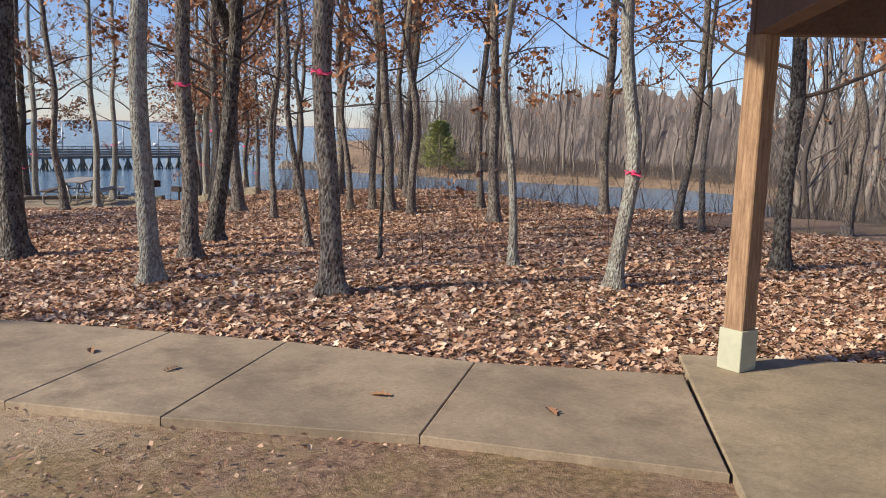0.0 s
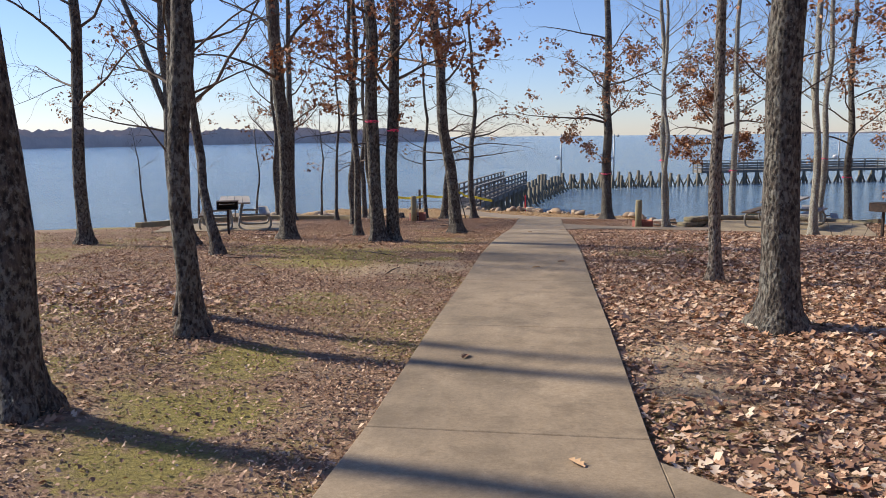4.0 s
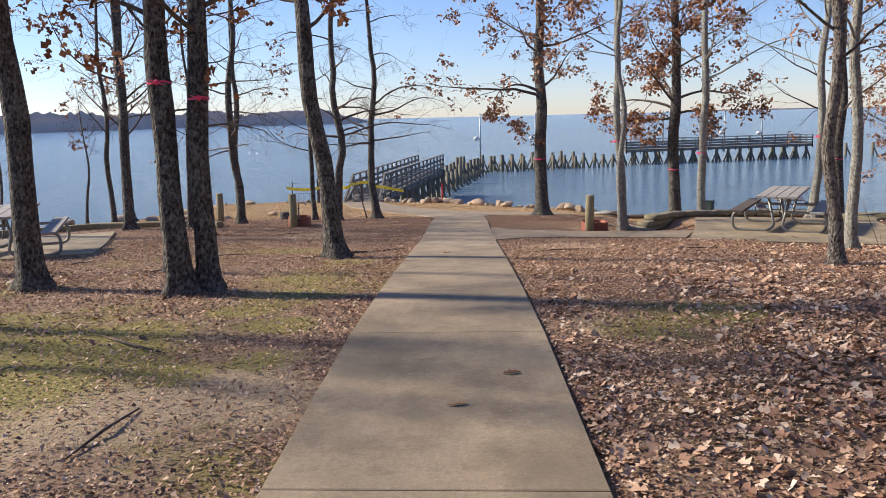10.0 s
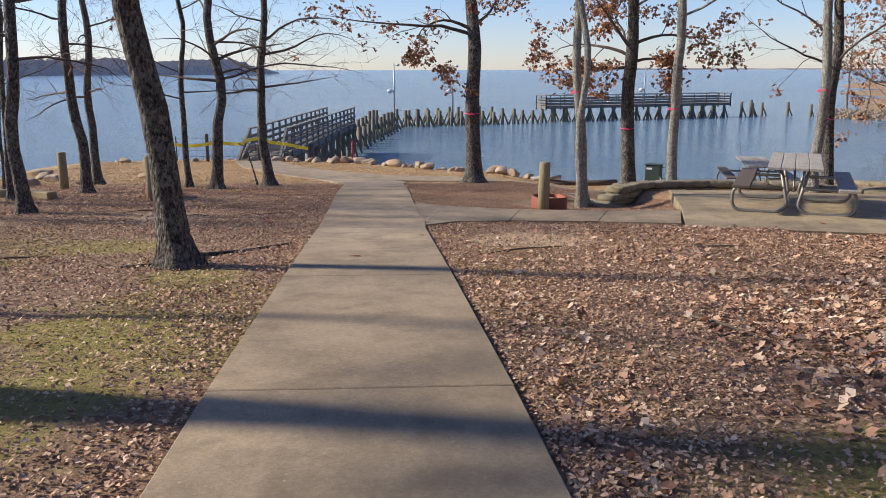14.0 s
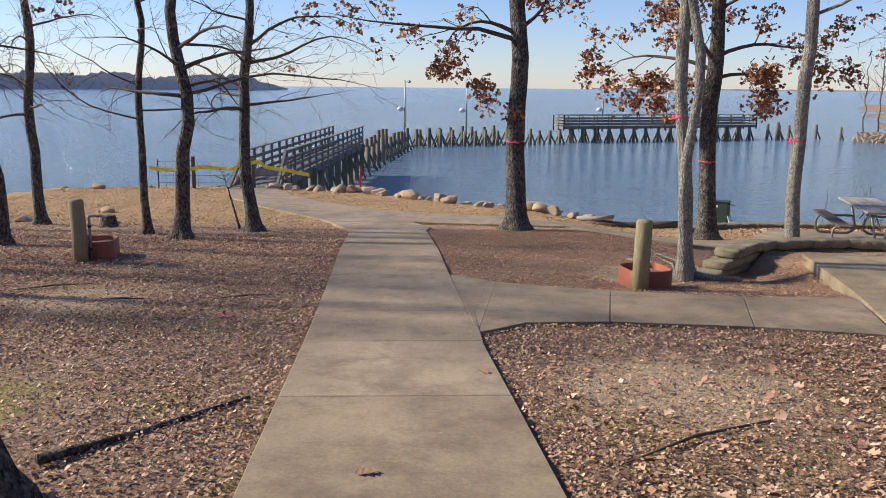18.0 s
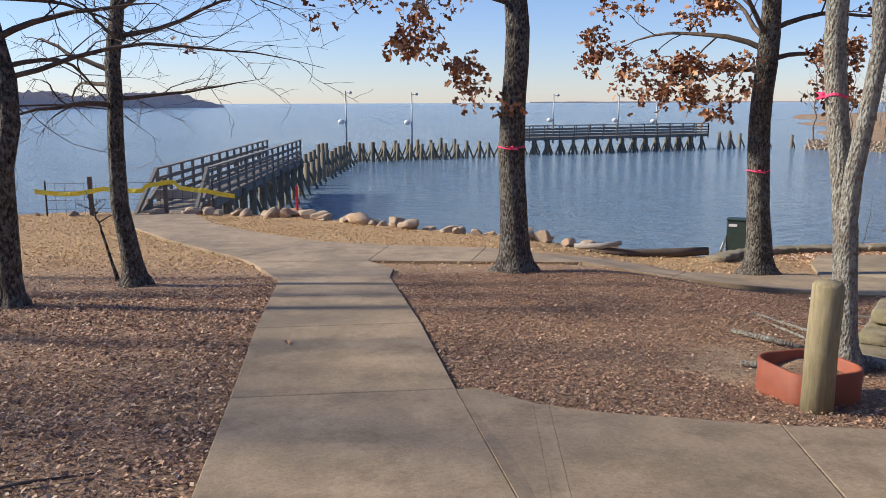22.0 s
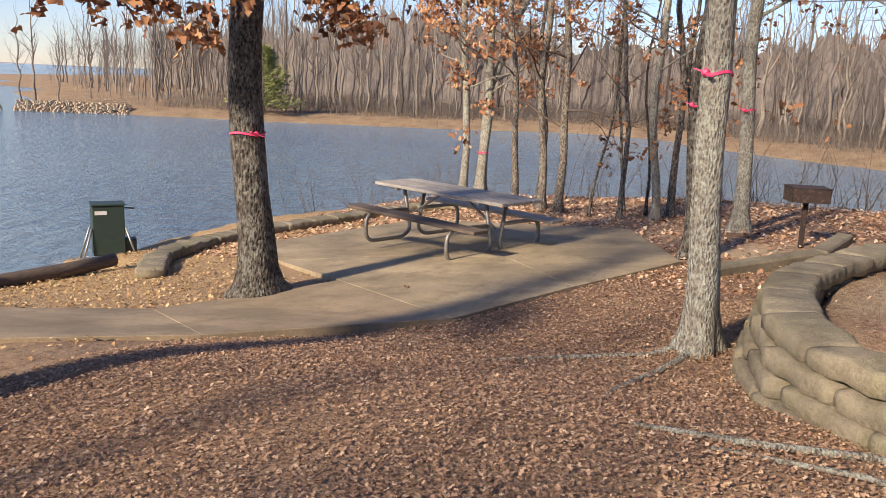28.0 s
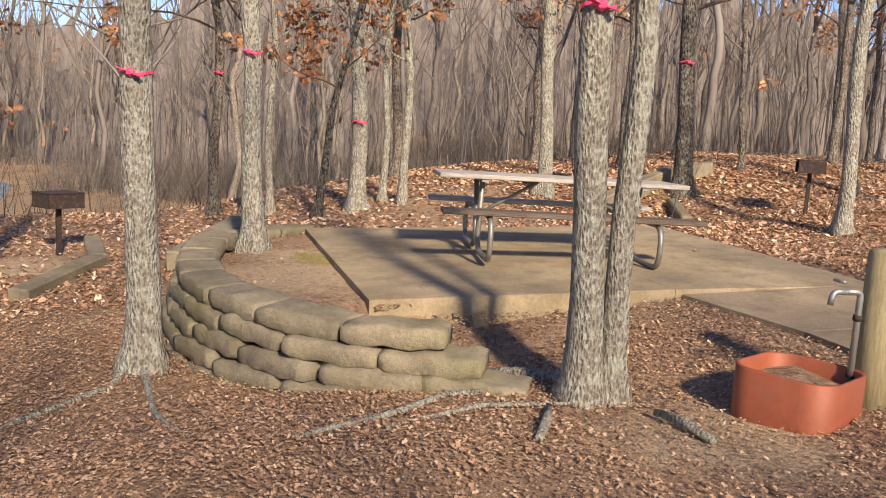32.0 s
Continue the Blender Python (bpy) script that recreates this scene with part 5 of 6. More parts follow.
# ---- retaining wall of concrete-filled bags ----
def bag_mesh(length=0.60, width=0.34, height=0.142, seed=0):
    rr = random.Random(seed)
    v, f = [], []
    nx, k = 13, 16
    for i in range(nx):
        s = -1 + 2 * i / (nx - 1)
        e = max((1 - abs(s) ** 7) ** 0.3 if abs(s) < 1 else 0.0, 0.72)
        for j in range(k):
            a = 2 * math.pi * j / k
            cy, cz = math.cos(a), math.sin(a)
            y = math.copysign(abs(cy) ** 0.36, cy) * width / 2 * (0.84 + 0.16 * e) + 0.006 * math.sin(i * 2.3 + seed * 1.7)
            z = math.copysign(abs(cz) ** 0.36, cz) * height / 2 * e
            w = 1 + 0.03 * math.sin(i * 1.7 + j * 0.9 + seed)
            v.append((s * length / 2, y * w, z * w + 0.008 * math.sin(i * 1.1 + seed)))
    for i in range(nx - 1):
        for j in range(k):
            f.append((i * k + j, (i + 1) * k + j, (i + 1) * k + (j + 1) % k, i * k + (j + 1) % k))
    f.append(tuple(range(k)))
    f.append(tuple(reversed(range((nx - 1) * k, nx * k))))
    return mesh_from("bag", v, f, M_BAG, True)


BAGS = [bag_mesh(seed=s) for s in range(4)]


def along(line, step, start=0.0):
    """Places along a line: x, y, heading in degrees."""
    pts = [Vector((*p, 0)) for p in line]
    out, need = [], start
    run = 0.0
    for a, b in zip(pts, pts[1:]):
        d = (b - a).length
        while run + d >= need:
            s = (need - run) / d
            c = a.lerp(b, s)
            out.append((c.x, c.y, math.degrees(math.atan2(b.y - a.y, b.x - a.x))))
            need += step
        run += d
    return out


def smoothed(line, times=2):
    for _ in range(times):
        out = [line[0]]
        for (ax, ay), (bx, by) in zip(line, line[1:]):
            out += [(ax * 0.75 + bx * 0.25, ay * 0.75 + by * 0.25), (ax * 0.25 + bx * 0.75, ay * 0.25 + by * 0.75)]
        line = out + [line[-1]]
    return line


WALL_LINE = smoothed([(3.9, 29.25), (4.22, 29.6), (4.55, 29.95), (5.1, 30.15), (5.75, 30.28), (6.55, 30.2), (7.7, 29.85), (8.3, 29.35), (8.95, 28.35)])
bag_wall = thing("bag_wall", (0, 0, 0), "curved retaining wall of stacked mossy concrete bags", "wall", kind="structure")
rng = random.Random(5)
for course in range(6):
    top_z = -0.905 - 0.128 * course
    out_by = 0.035 * course
    for k, (x, y, a) in enumerate(along(WALL_LINE, 0.59, (0.52, 0.28, 0.02, 0.24, 0.02, 0.24)[course])):
        if course > 1 and x > 6.8:
            continue
        n = (math.sin(radians(a)), -math.cos(radians(a)))
        ob = new("bag", BAGS[(k * 3 + course) % 4])
        ob.parent = bag_wall
        ob.matrix_basis = pose(x - n[0] * out_by, y - n[1] * out_by, top_z - 0.075 + rng.uniform(-0.006, 0.006), rng.uniform(-3, 3), rng.uniform(-2, 2), a + rng.uniform(-3, 3)) @ Matrix.Diagonal((1.0 + rng.uniform(-0.02, 0.03), 1, 1.0, 1))

edge_line = smoothed([(6.35, 37.35), (7.1, 38.1), (8.76, 38.55), (11.0, 38.15), (13.0, 37.85), (13.9, 36.4)])
bag_edge = thing("bag_edging", (0, 0, 0), "low edging of tan concrete bags along the lake pad", "edging", kind="structure")
for k, (x, y, a) in enumerate(along(edge_line, 0.51)):
    ob = new("bag", BAGS[k % 4])
    ob.parent = bag_edge
    ob.matrix_basis = pose(x, y, sz(x, y) + 0.07, rng.uniform(-4, 4), rng.uniform(-2, 2), a)


def timber(points, w, h, label, name="edging_timber", material=None):
    t = thing(name, (0, 0, 0), label, "edging", "ground edging timbers")
    for a, b in zip(points, points[1:]):
        bm = bmesh.new()
        bar(bm, (*a, sz(*a) + h * 0.3), (*b, sz(*b) + h * 0.3), w, h, 0.02)
        part("beam", bm, material or M_LOG, t)


timber([(8.2, 31.35), (9.6, 30.45), (11.0, 30.3)], 0.2, 0.15, "low pale concrete edging beside the grill", material=M_BAG)
timber([(8.1, 29.95), (9.4, 28.9)], 0.3, 0.22, "flat stone edging on the bed", material=M_BAG)
timber([(8.7, 24.2), (9.4, 22.0), (9.6, 20.8)], 0.2, 0.28, "mossy concrete edging behind the terrace", material=M_BAG)
timber([(7.75, 23.3), (8.6, 22.7)], 0.16, 0.16, "short concrete edging at the terrace corner", material=M_BAG)
timber([(-11.4, 24.6), (-11.3, 28.2), (-9.6, 29.8), (-7.2, 30.2), (-6.4, 29.6)], 0.2, 0.18, "old timber edging along the west bank")


def log(points, radius, label, material=None, name="log"):
    pts = [Vector((x, y, sz(x, y) + dz)) for x, y, dz in points]
    t = thing(name, (0, 0, 0), label, "log")
    part("wood", tube("wood", pts, radius, material or M_LOG, 9), None, t)


log([(4.2, 38.5, 0.04), (5.0, 38.35, 0.06), (5.8, 38.15, 0.09), (6.4, 38.1, 0.12)], [0.07, 0.085, 0.09, 0.08], "dark drift log lying along the bank", M_GREY_DARK, "drift_log")
log([(3.9, 38.6, 0.05), (4.35, 38.45, 0.13), (4.75, 38.3, 0.26)], [0.05, 0.06, 0.045], "grey split plank propped on the bank", M_GREY, "drift_plank")
log([(3.38, 28.95, 0.05), (3.7, 28.85, 0.03), (3.95, 28.95, 0.025), (4.25, 29.1, 0.0)], [0.07, 0.045, 0.032, 0.015], "pale exposed root beside the double tree", M_BARK_PALE, "root")
log([(5.66, 30.8, 0.05), (5.5, 30.82, 0.02), (5.33, 30.83, 0.01), (5.0, 30.88, 0.012), (4.68, 30.93, 0.012), (4.2, 30.95, 0.01), (3.86, 30.9, 0.0)], [0.05, 0.035, 0.026, 0.022, 0.02, 0.014, 0.008], "grey root winding out from the trunk", M_BARK_PALE, "root")
log([(5.64, 30.86, 0.05), (5.5, 30.97, 0.01), (5.33, 31.05, 0.01), (5.16, 31.35, 0.012), (4.93, 31.7, 0.01), (4.6, 32.1, 0.0)], [0.05, 0.03, 0.022, 0.02, 0.016, 0.008], "long grey root across the earth", M_BARK_PALE, "root")
log([(3.45, 30.6, 0.02), (3.5, 30.0, 0.025), (3.75, 29.6, 0.02), (3.66, 29.15, 0.02)], [0.012, 0.018, 0.02, 0.014], "thin pale root lying on the leaves", M_BARK_PALE, "root")
log([(3.3, 30.2, 0.02), (3.4, 29.6, 0.03), (3.25, 29.0, 0.02)], [0.01, 0.014, 0.008], "thin bare stick on the ground", M_BARK_PALE, "fallen_stick")
log([(2.8, 29.7, 0.03), (3.0, 29.5, 0.035), (3.25, 29.28, 0.03)], [0.02, 0.026, 0.018], "short grey branch on the ground", M_BARK_PALE, "fallen_stick")
log([(2.95, 28.82, 0.03), (2.75, 28.84, 0.04), (2.5, 28.92, 0.03)], [0.02, 0.026, 0.02], "short grey branch on the ground", M_BARK_PALE, "fallen_stick")
log([(-1.2, 23.6, 0.02), (-1.65, 23.0, 0.012), (-2.0, 22.5, 0.04)], [0.01, 0.018, 0.028], "shallow root running out from the leaning oak", M_BARK, "root")
log([(-2.6, 21.9, 0.02), (-2.25, 22.1, 0.015), (-2.1, 22.35, 0.04)], [0.01, 0.018, 0.028], "shallow root running out from the leaning oak", M_BARK, "root")
rng = random.Random(9)
for k in range(46):
    x, y = (rng.uniform(-7.5, -1.6), rng.uniform(5, 30)) if k % 2 else (rng.uniform(1.8, 9), rng.uniform(4, 24))
    a, L = rng.uniform(0, 6.28), rng.uniform(0.3, 1.3)
    log([(x, y, 0.015), (x + math.cos(a) * L * 0.5, y + math.sin(a) * L * 0.5 + rng.uniform(-0.06, 0.06), 0.03), (x + math.cos(a) * L, y + math.sin(a) * L, 0.015)],
        [0.006, 0.010, 0.004], "thin dead twig lying on the leaf litter", M_TWIG, "fallen_twig")
for x, y, a in ((0.42, 14.9, 20), (0.1, 14.3, 200), (-0.2, 9.4, 80), (0.3, 24.1, 120), (2.3, 4.4, 30), (3.1, 3.3, 140), (3.7, 2.6, 250), (2.0, 5.1, 75), (0.6, 7.4, 310), (-0.4, 22.3, 10), (-0.9, 29.6, 100), (6.6, 33.9, 40), (5.9, 25.2, 300)):
    bm = bmesh.new()
    half = ((-0.055, 0.004), (-0.035, 0.024), (-0.022, 0.010), (-0.004, 0.034), (0.012, 0.014), (0.030, 0.028), (0.042, 0.010), (0.062, 0.006))
    spine = [bm.verts.new((px, 0, 0.002)) for px, _ in half]
    for sgn in (-1, 1):
        rim = [bm.verts.new((px, sgn * py, 0.004 + py * 0.45)) for px, py in half]
        for i in range(7):
            bm.faces.new((spine[i], spine[i + 1], rim[i + 1], rim[i]))
    me = bpy.data.meshes.new("fallen_leaf")
    bm.to_mesh(me)
    bm.free()
    me.materials.append(M_LOOSE)
    ob = new("fallen_leaf", me)
    ob.matrix_world = pose(x, y, (float(terrace_z(y)) if 4.6 < x < 8 and y < 29 else gz(x, y) + 0.035) + 0.004, 0, 0, a)
    tagged(ob, "single curled brown leaf on the concrete", "leaf", "leaves on the walk")


# ---- shore rocks ----
def rock_mesh(seed, cuts=2):
    bm = bmesh.new()
    bmesh.ops.create_icosphere(bm, subdivisions=cuts + 1, radius=0.5)
    for v in bm.verts:
        n = noise.noise(v.co * 1.6 + Vector((seed * 3.1, 0, 0)))
        v.co *= 1 + 0.42 * n
        v.co.z *= 0.62
        for ax in ((0.8, 0.3, 0.5), (-0.5, 0.7, 0.6), (0.1, -0.9, 0.4), (-0.7, -0.4, 0.7), (0.5, -0.5, 0.9), (0.9, 0.4, -0.1)):
            a = Vector(ax).normalized()
            a.rotate(Euler((seed, seed * 2, seed * 0.7)))
            over = v.co.dot(a) - 0.27
            if over > 0:
                v.co -= a * over * 0.97
    me_ = bpy.data.meshes.new("rock")
    bm.to_mesh(me_)
    bm.free()
    me_.materials.append(M_ROCK)
    return me_


ROCKS = [rock_mesh(s) for s in range(7)]
rng = random.Random(31)
SHORE = [(-11.8, 46.8), (-8.5, 47.4), (-4.5, 46.7), (-3.0, 46.0), (-1.4, 44.9), (0.4, 42.5), (2.0, 40.6), (3.7, 39.1), (4.6, 38.8)]
for k, (x, y, a) in enumerate(along(SHORE, 0.2)):
    if x < -5.2 and k % 6:
        continue
    s = rng.uniform(0.2, 0.52) * (0.8 if x < -3 else 1.0)
    x, y = x + rng.uniform(-0.25, 0.25), y + rng.uniform(-0.3, 0.45)
    ob = new("shore_rock", ROCKS[rng.randrange(7)])
    ob.matrix_world = pose(x, y, gz(x, y) + s * 0.2, rng.uniform(-15, 15), rng.uniform(-15, 15), rng.uniform(0, 360)) @ Matrix.Diagonal((s * rng.uniform(0.9, 1.5), s, s * rng.uniform(0.8, 1.2), 1))
    tagged(ob, "tan riprap rock on the lake bank", "rock", "riprap rocks along the shore")
for x, y, s in ((-9.2, 35.0, 0.5), (-8.4, 36.2, 0.35), (-10.2, 34.6, 0.45), (-9.6, 37.5, 0.5), (-7.6, 38.8, 0.4), (-11.0, 34.0, 0.6), (-6.1, 34.7, 0.3), (-11.5, 31.5, 0.5), (-10.4, 38.6, 0.45), (-11.2, 40.2, 0.5)):
    ob = new("shore_rock", ROCKS[int(s * 100) % 7])
    ob.matrix_world = pose(x, y, gz(x, y) + s * 0.1, 4, 8, x * 77) @ Matrix.Diagonal((s * 1.4, s, s * 0.9, 1))
    tagged(ob, "tan rock on the west bank", "rock", "riprap rocks along the shore")
# stone facing on the tip of the spit
g = np.random.default_rng(3)
v, f = [], []
for k in range(700):
    s = g.uniform(0, 1)
    x, y = 47.6 + 6.0 * s + g.normal(0, 0.25), 105.5 - 8.5 * s + g.normal(0, 0.25)
    up = g.uniform(0, 1)
    x, y, z = x + up * 1.5, y + up * 1.4, WATER_Z + up * 0.95
    r = g.uniform(0.09, 0.22)
    b = len(v)
    for dz, k2 in ((-0.2, 1.0), (0.14, 0.7)):
        for i in range(5):
            a = i * 1.2566 + g.uniform(-0.3, 0.3)
            v.append((x + r * k2 * 1.5 * math.cos(a), y + r * k2 * math.sin(a), z + dz * r * 3))
    f += [(b + i, b + (i + 1) % 5, b + 5 + (i + 1) % 5, b + 5 + i) for i in range(5)] + [tuple(b + 5 + i for i in range(5))]
tagged(new("spit_stones", mesh_from("spit_stones", v, f, M_PEBBLE)), "pale stone facing on the tip of the spit", "stones", kind="stuff")


# ---- the broken fishing pier ----
def pile(parent, x, y, z0, z1, r, name="piling"):
    rr = random.Random(int(x * 131 + y * 57))
    d = Vector((rr.gauss(0, 0.02), rr.gauss(0, 0.02), 0))
    ob = part(name, tube(name, [Vector((x, y, z0)), Vector((x, y, (z0 + z1) / 2)) + d, Vector((x, y, z1)) + d * 2], [r * 1.05, r, r * 0.93], M_PILE, 9), None, parent)
    return ob


def railing(parent, a, b, deck_a, deck_b, posts, height=1.06, rails=(0.16, 0.44, 0.72)):
    a, b = Vector((*a, deck_a)), Vector((*b, deck_b))
    for i in range(posts + 1):
        p = a.lerp(b, i / posts)
        bm = bmesh.new()
        box(bm, p.x - 0.05, p.y - 0.05, p.z - 0.45, p.x + 0.05, p.y + 0.05, p.z + height - 0.02)
        part("rail_post", bm, M_PIER, parent)
    for h in rails:
        bm = bmesh.new()
        bar(bm, a + Vector((0, 0, h)), b + Vector((0, 0, h)), 0.045, 0.13)
        part("rail", bm, M_PIER, parent)
    bm = bmesh.new()
    bar(bm, a + Vector((0, 0, height)), b + Vector((0, 0, height)), 0.16, 0.05)
    part("top_rail", bm, M_PIER, parent)


pier = thing("gangway_pier", (-5.8, 47.6, -2.3), "weathered wooden pier with railings, closed off and broken", "pier")
pier_inv = pier.matrix_world.inverted()
N0, N1, F0, F1 = Vector((-6.5, 50.0)), Vector((-4.95, 50.0)), Vector((-5.0, 69.6)), Vector((-3.2, 69.6))
DK = -2.28
mark = set(bpy.data.objects)
railing(pier, (N0.x, N0.y), (F0.x, F0.y), DK, DK, 14)
railing(pier, (N1.x, N1.y), (F1.x, F1.y), DK, DK, 14)
for s in np.linspace(0, 1, 66):
    p0, p1 = N0.lerp(F0, s), N1.lerp(F1, s)
    bm = bmesh.new()
    bar(bm, (p0.x - 0.05, p0.y, DK), (p1.x + 0.05, p1.y, DK), 0.26, 0.045)
    part("deck_plank", bm, M_PIER, pier)
for p0, p1 in ((N0, F0), (N1, F1)):
    bm = bmesh.new()
    bar(bm, (p0.x, p0.y, DK - 0.16), (p1.x, p1.y, DK - 0.16), 0.09, 0.26)
    part("stringer", bm, M_PIER, pier)
for s in np.linspace(0.03, 0.97, 10):
    p0, p1 = N0.lerp(F0, s), N1.lerp(F1, s)
    for p, q in ((p0, p1), (p1, p0)):
        pile(pier, p.x, p.y, WATER_Z - 2.5, DK - 0.05, 0.16)
        bm = bmesh.new()
        o = (p - q).normalized() * 0.75
        bar(bm, (p.x + o.x, p.y + o.y + 0.25, WATER_Z - 0.6), (p.x, p.y + 0.1, DK - 0.5), 0.12, 0.12)
        part("brace", bm, M_PILE, pier)
    bm = bmesh.new()
    bar(bm, (p0.x - 0.2, p0.y, DK - 0.36), (p1.x + 0.2, p1.y, DK - 0.36), 0.16, 0.2)
    part("cross_beam", bm, M_PIER, pier)
# stair ramp and wing braces at the shore end
for sx, p in ((-1, N0), (1, N1)):
    for a, b in (((p.x + sx * 0.05, 47.3, -2.35), (p.x, 50.0, DK + 1.05)), ((p.x + sx * 0.05, 47.9, -2.35), (p.x, 50.0, DK + 0.45))):
        bm = bmesh.new()
        bar(bm, a, b, 0.09, 0.14)
        part("ramp_rail", bm, M_PIER, pier)
    pile(pier, p.x, 48.6, -3.6, DK + 0.25, 0.13)
for k in range(9):
    y = 47.7 + k * 0.27
    bm = bmesh.new()
    bar(bm, (N0.x, y, -2.34 + k * 0.008), (N1.x, y, -2.34 + k * 0.008), 0.25, 0.05)
    part("deck_plank", bm, M_PIER, pier)
bm = bmesh.new()
bar(bm, (N0.x - 0.1, 49.6, -2.0), (N1.x + 0.1, 49.6, -2.0), 0.06, 0.3)
part("barrier_board", bm, M_GREY, pier, "grey board nailed across the closed pier")
for o in set(bpy.data.objects) - mark:
    o.matrix_parent_inverse = pier_inv

# rows of piles left where the deck is gone
ruin_label = "old timber pile with slanting braces standing in the lake"


def ruin_pile(x, y, top, double=True, name="ruined_pile"):
    rr = random.Random(int(x * 37 + y * 91))
    t = thing(name, (x, y, WATER_Z), ruin_label, "pile", "ruined pier piles")
    part("piling", tube("piling", [(0, 0, -2.5), (rr.gauss(0, 0.03), rr.gauss(0, 0.03), top)], [0.18, 0.165], M_PILE, 9), None, t)
    for s in ((-1, 1) if double else (1,)):
        o = rr.uniform(0.75, 1.0)
        ax = (o * s, rr.uniform(-0.15, 0.15))
        part("brace", tube("brace", [(ax[0], ax[1], -0.7), (ax[0] * 0.1, ax[1] * 0.1 + 0.08, top * 0.72)], [0.09, 0.085], M_PILE, 7), None, t)


rng = random.Random(17)
for i in range(11):
    s = (i + 0.5) / 11
    x, y = -4.1 + (3.2 - 0.5) * s, 71.0 + 22.5 * s
    for side in (-0.95, 0.95):
        ruin_pile(x + side, y + rng.uniform(-0.3, 0.3), rng.uniform(1.35, 1.8), side > 0)
for i in range(14):
    s = (i + 0.5) / 14
    x, y = -0.2 + 15.2 * s, 94.2 + 6.0 * s
    ruin_pile(x + rng.uniform(-0.1, 0.1), y - 0.9, rng.uniform(1.25, 1.7))
    if i < 9:
        ruin_pile(x + rng.uniform(-0.2, 0.3), y + 1.0, rng.uniform(1.4, 1.8))
for x, y, h in ((39.4, 109.0, 1.7), (40.3, 108.4, 1.9), (41.0, 109.6, 1.5), (42.6, 110.6, 1.5), (45.6, 110.4, 1.55), (47.2, 108.0, 1.4)):
    ruin_pile(x, y, h, False)

platform = thing("fishing_platform", (0, 0, 0), "long wooden fishing platform with railings standing in the lake", "pier")
A, B = Vector((15.0, 100.4)), Vector((37.6, 107.8))
nrm = Vector((-(B - A).y, (B - A).x)).normalized() * 2.2
PD = -2.55
railing(platform, (A.x, A.y), (B.x, B.y), PD, PD, 14)
railing(platform, (A.x + nrm.x, A.y + nrm.y), (B.x + nrm.x, B.y + nrm.y), PD, PD, 14)
railing(platform, (A.x, A.y), (A.x + nrm.x, A.y + nrm.y), PD, PD, 2)
railing(platform, (B.x, B.y), (B.x + nrm.x, B.y + nrm.y), PD, PD, 2)
for k in range(24):
    p0, p1 = A.lerp(B, k / 24), A.lerp(B, (k + 1) / 24)
    d = (p1 - p0) * 0.006
    bm = bmesh.new()
    bmv = [bm.verts.new((p.x, p.y, z)) for z in (PD - 0.3, PD) for p in (p0 + d, p1 - d, p1 - d + nrm, p0 + d + nrm)]
    for q in ((3, 2, 1, 0), (4, 5, 6, 7), (0, 1, 5, 4), (1, 2, 6, 5), (2, 3, 7, 6), (3, 0, 4, 7)):
        bm.faces.new([bmv[i] for i in q])
    part("deck_board", bm, M_PIER, platform)
for k in range(16):
    for off in (Vector((0, 0)), nrm):
        p = A.lerp(B, (k + 0.5) / 16) + off
        pile(platform, p.x, p.y, WATER_Z - 2.5, PD - 0.25, 0.17)
        for s in (-1, 1):
            w = (B - A).normalized() * 0.7 * s
            part("brace", tube("brace", [(p.x + w.x, p.y + w.y, WATER_Z - 0.5), (p.x, p.y, PD - 0.55)], 0.08, M_PILE, 6), None, platform)
for x, y, top in ((-0.78, 93.0, 1.78), (4.86, 94.6, 1.66), (19.5, 103.2, 1.6), (26.9, 105.6, 1.5), (31.6, 107.2, 1.35)):
    lp = thing("pier_lamp", (x, y, WATER_Z + 1.5), "tall grey pier lamp pole with small white lamp heads", "lamp pole", "lamp poles on the pier")
    part("pole", tube("pole", [(0, 0, -0.5), (0, 0, top - WATER_Z - 1.5)], [0.085, 0.06], M_POLE, 8), None, lp)
    for zz_, sx in ((top - WATER_Z - 1.6, 1), (top - WATER_Z - 4.0, -1)):
        part("arm", tube("arm", [(0, 0, zz_ - 0.15), (0.35 * sx, -0.1, zz_)], 0.025, M_POLE, 6), None, lp)
        bm = bmesh.new()
        r = 0.16 if sx > 0 else 0.3
        bmesh.ops.create_uvsphere(bm, u_segments=10, v_segments=7, radius=r, matrix=pose(0.4 * sx, -0.1, zz_ - 0.05) @ Matrix.Diagonal((1, 1, 0.75, 1)))
        part("lamp_head", bm, M_LAMP if sx < 0 else M_POLE, lp, "white lamp globe" if sx < 0 else "", True)


# ---- fence, tape and stake by the pier ----
rng = random.Random(4)
for x, y, h, wood in ((-8.85, 47.0, 1.0, 0), (-7.65, 47.0, 1.1, 1), (-5.62, 47.0, 1.05, 1), (-4.35, 47.15, 1.0, 0)):
    t = thing("fence_post", (x, y, gz(x, y)), "dark square post of the barrier" if wood else "thin steel fence stake of the barrier", "post", "barrier posts by the pier")
    bm = bmesh.new()
    w = 0.055 if wood else 0.02
    box(bm, -w, -w, -0.2, w, w, h, 0.008)
    part("post", bm, M_GREY_DARK if wood else M_RUST, t)
wire = thing("wire_fence", (0, 0, 0), "slack woven wire fence between the barrier posts", "fence")
FP = [(-8.85, 47.0), (-7.65, 47.0), (-5.62, 47.0), (-4.35, 47.15)]
for h in (0.2, 0.45, 0.7, 0.92):
    part("wire", tube("wire", [Vector((x, y, gz(x, y) + h)) for x, y in FP], 0.006, M_RUST, 4), None, wire)
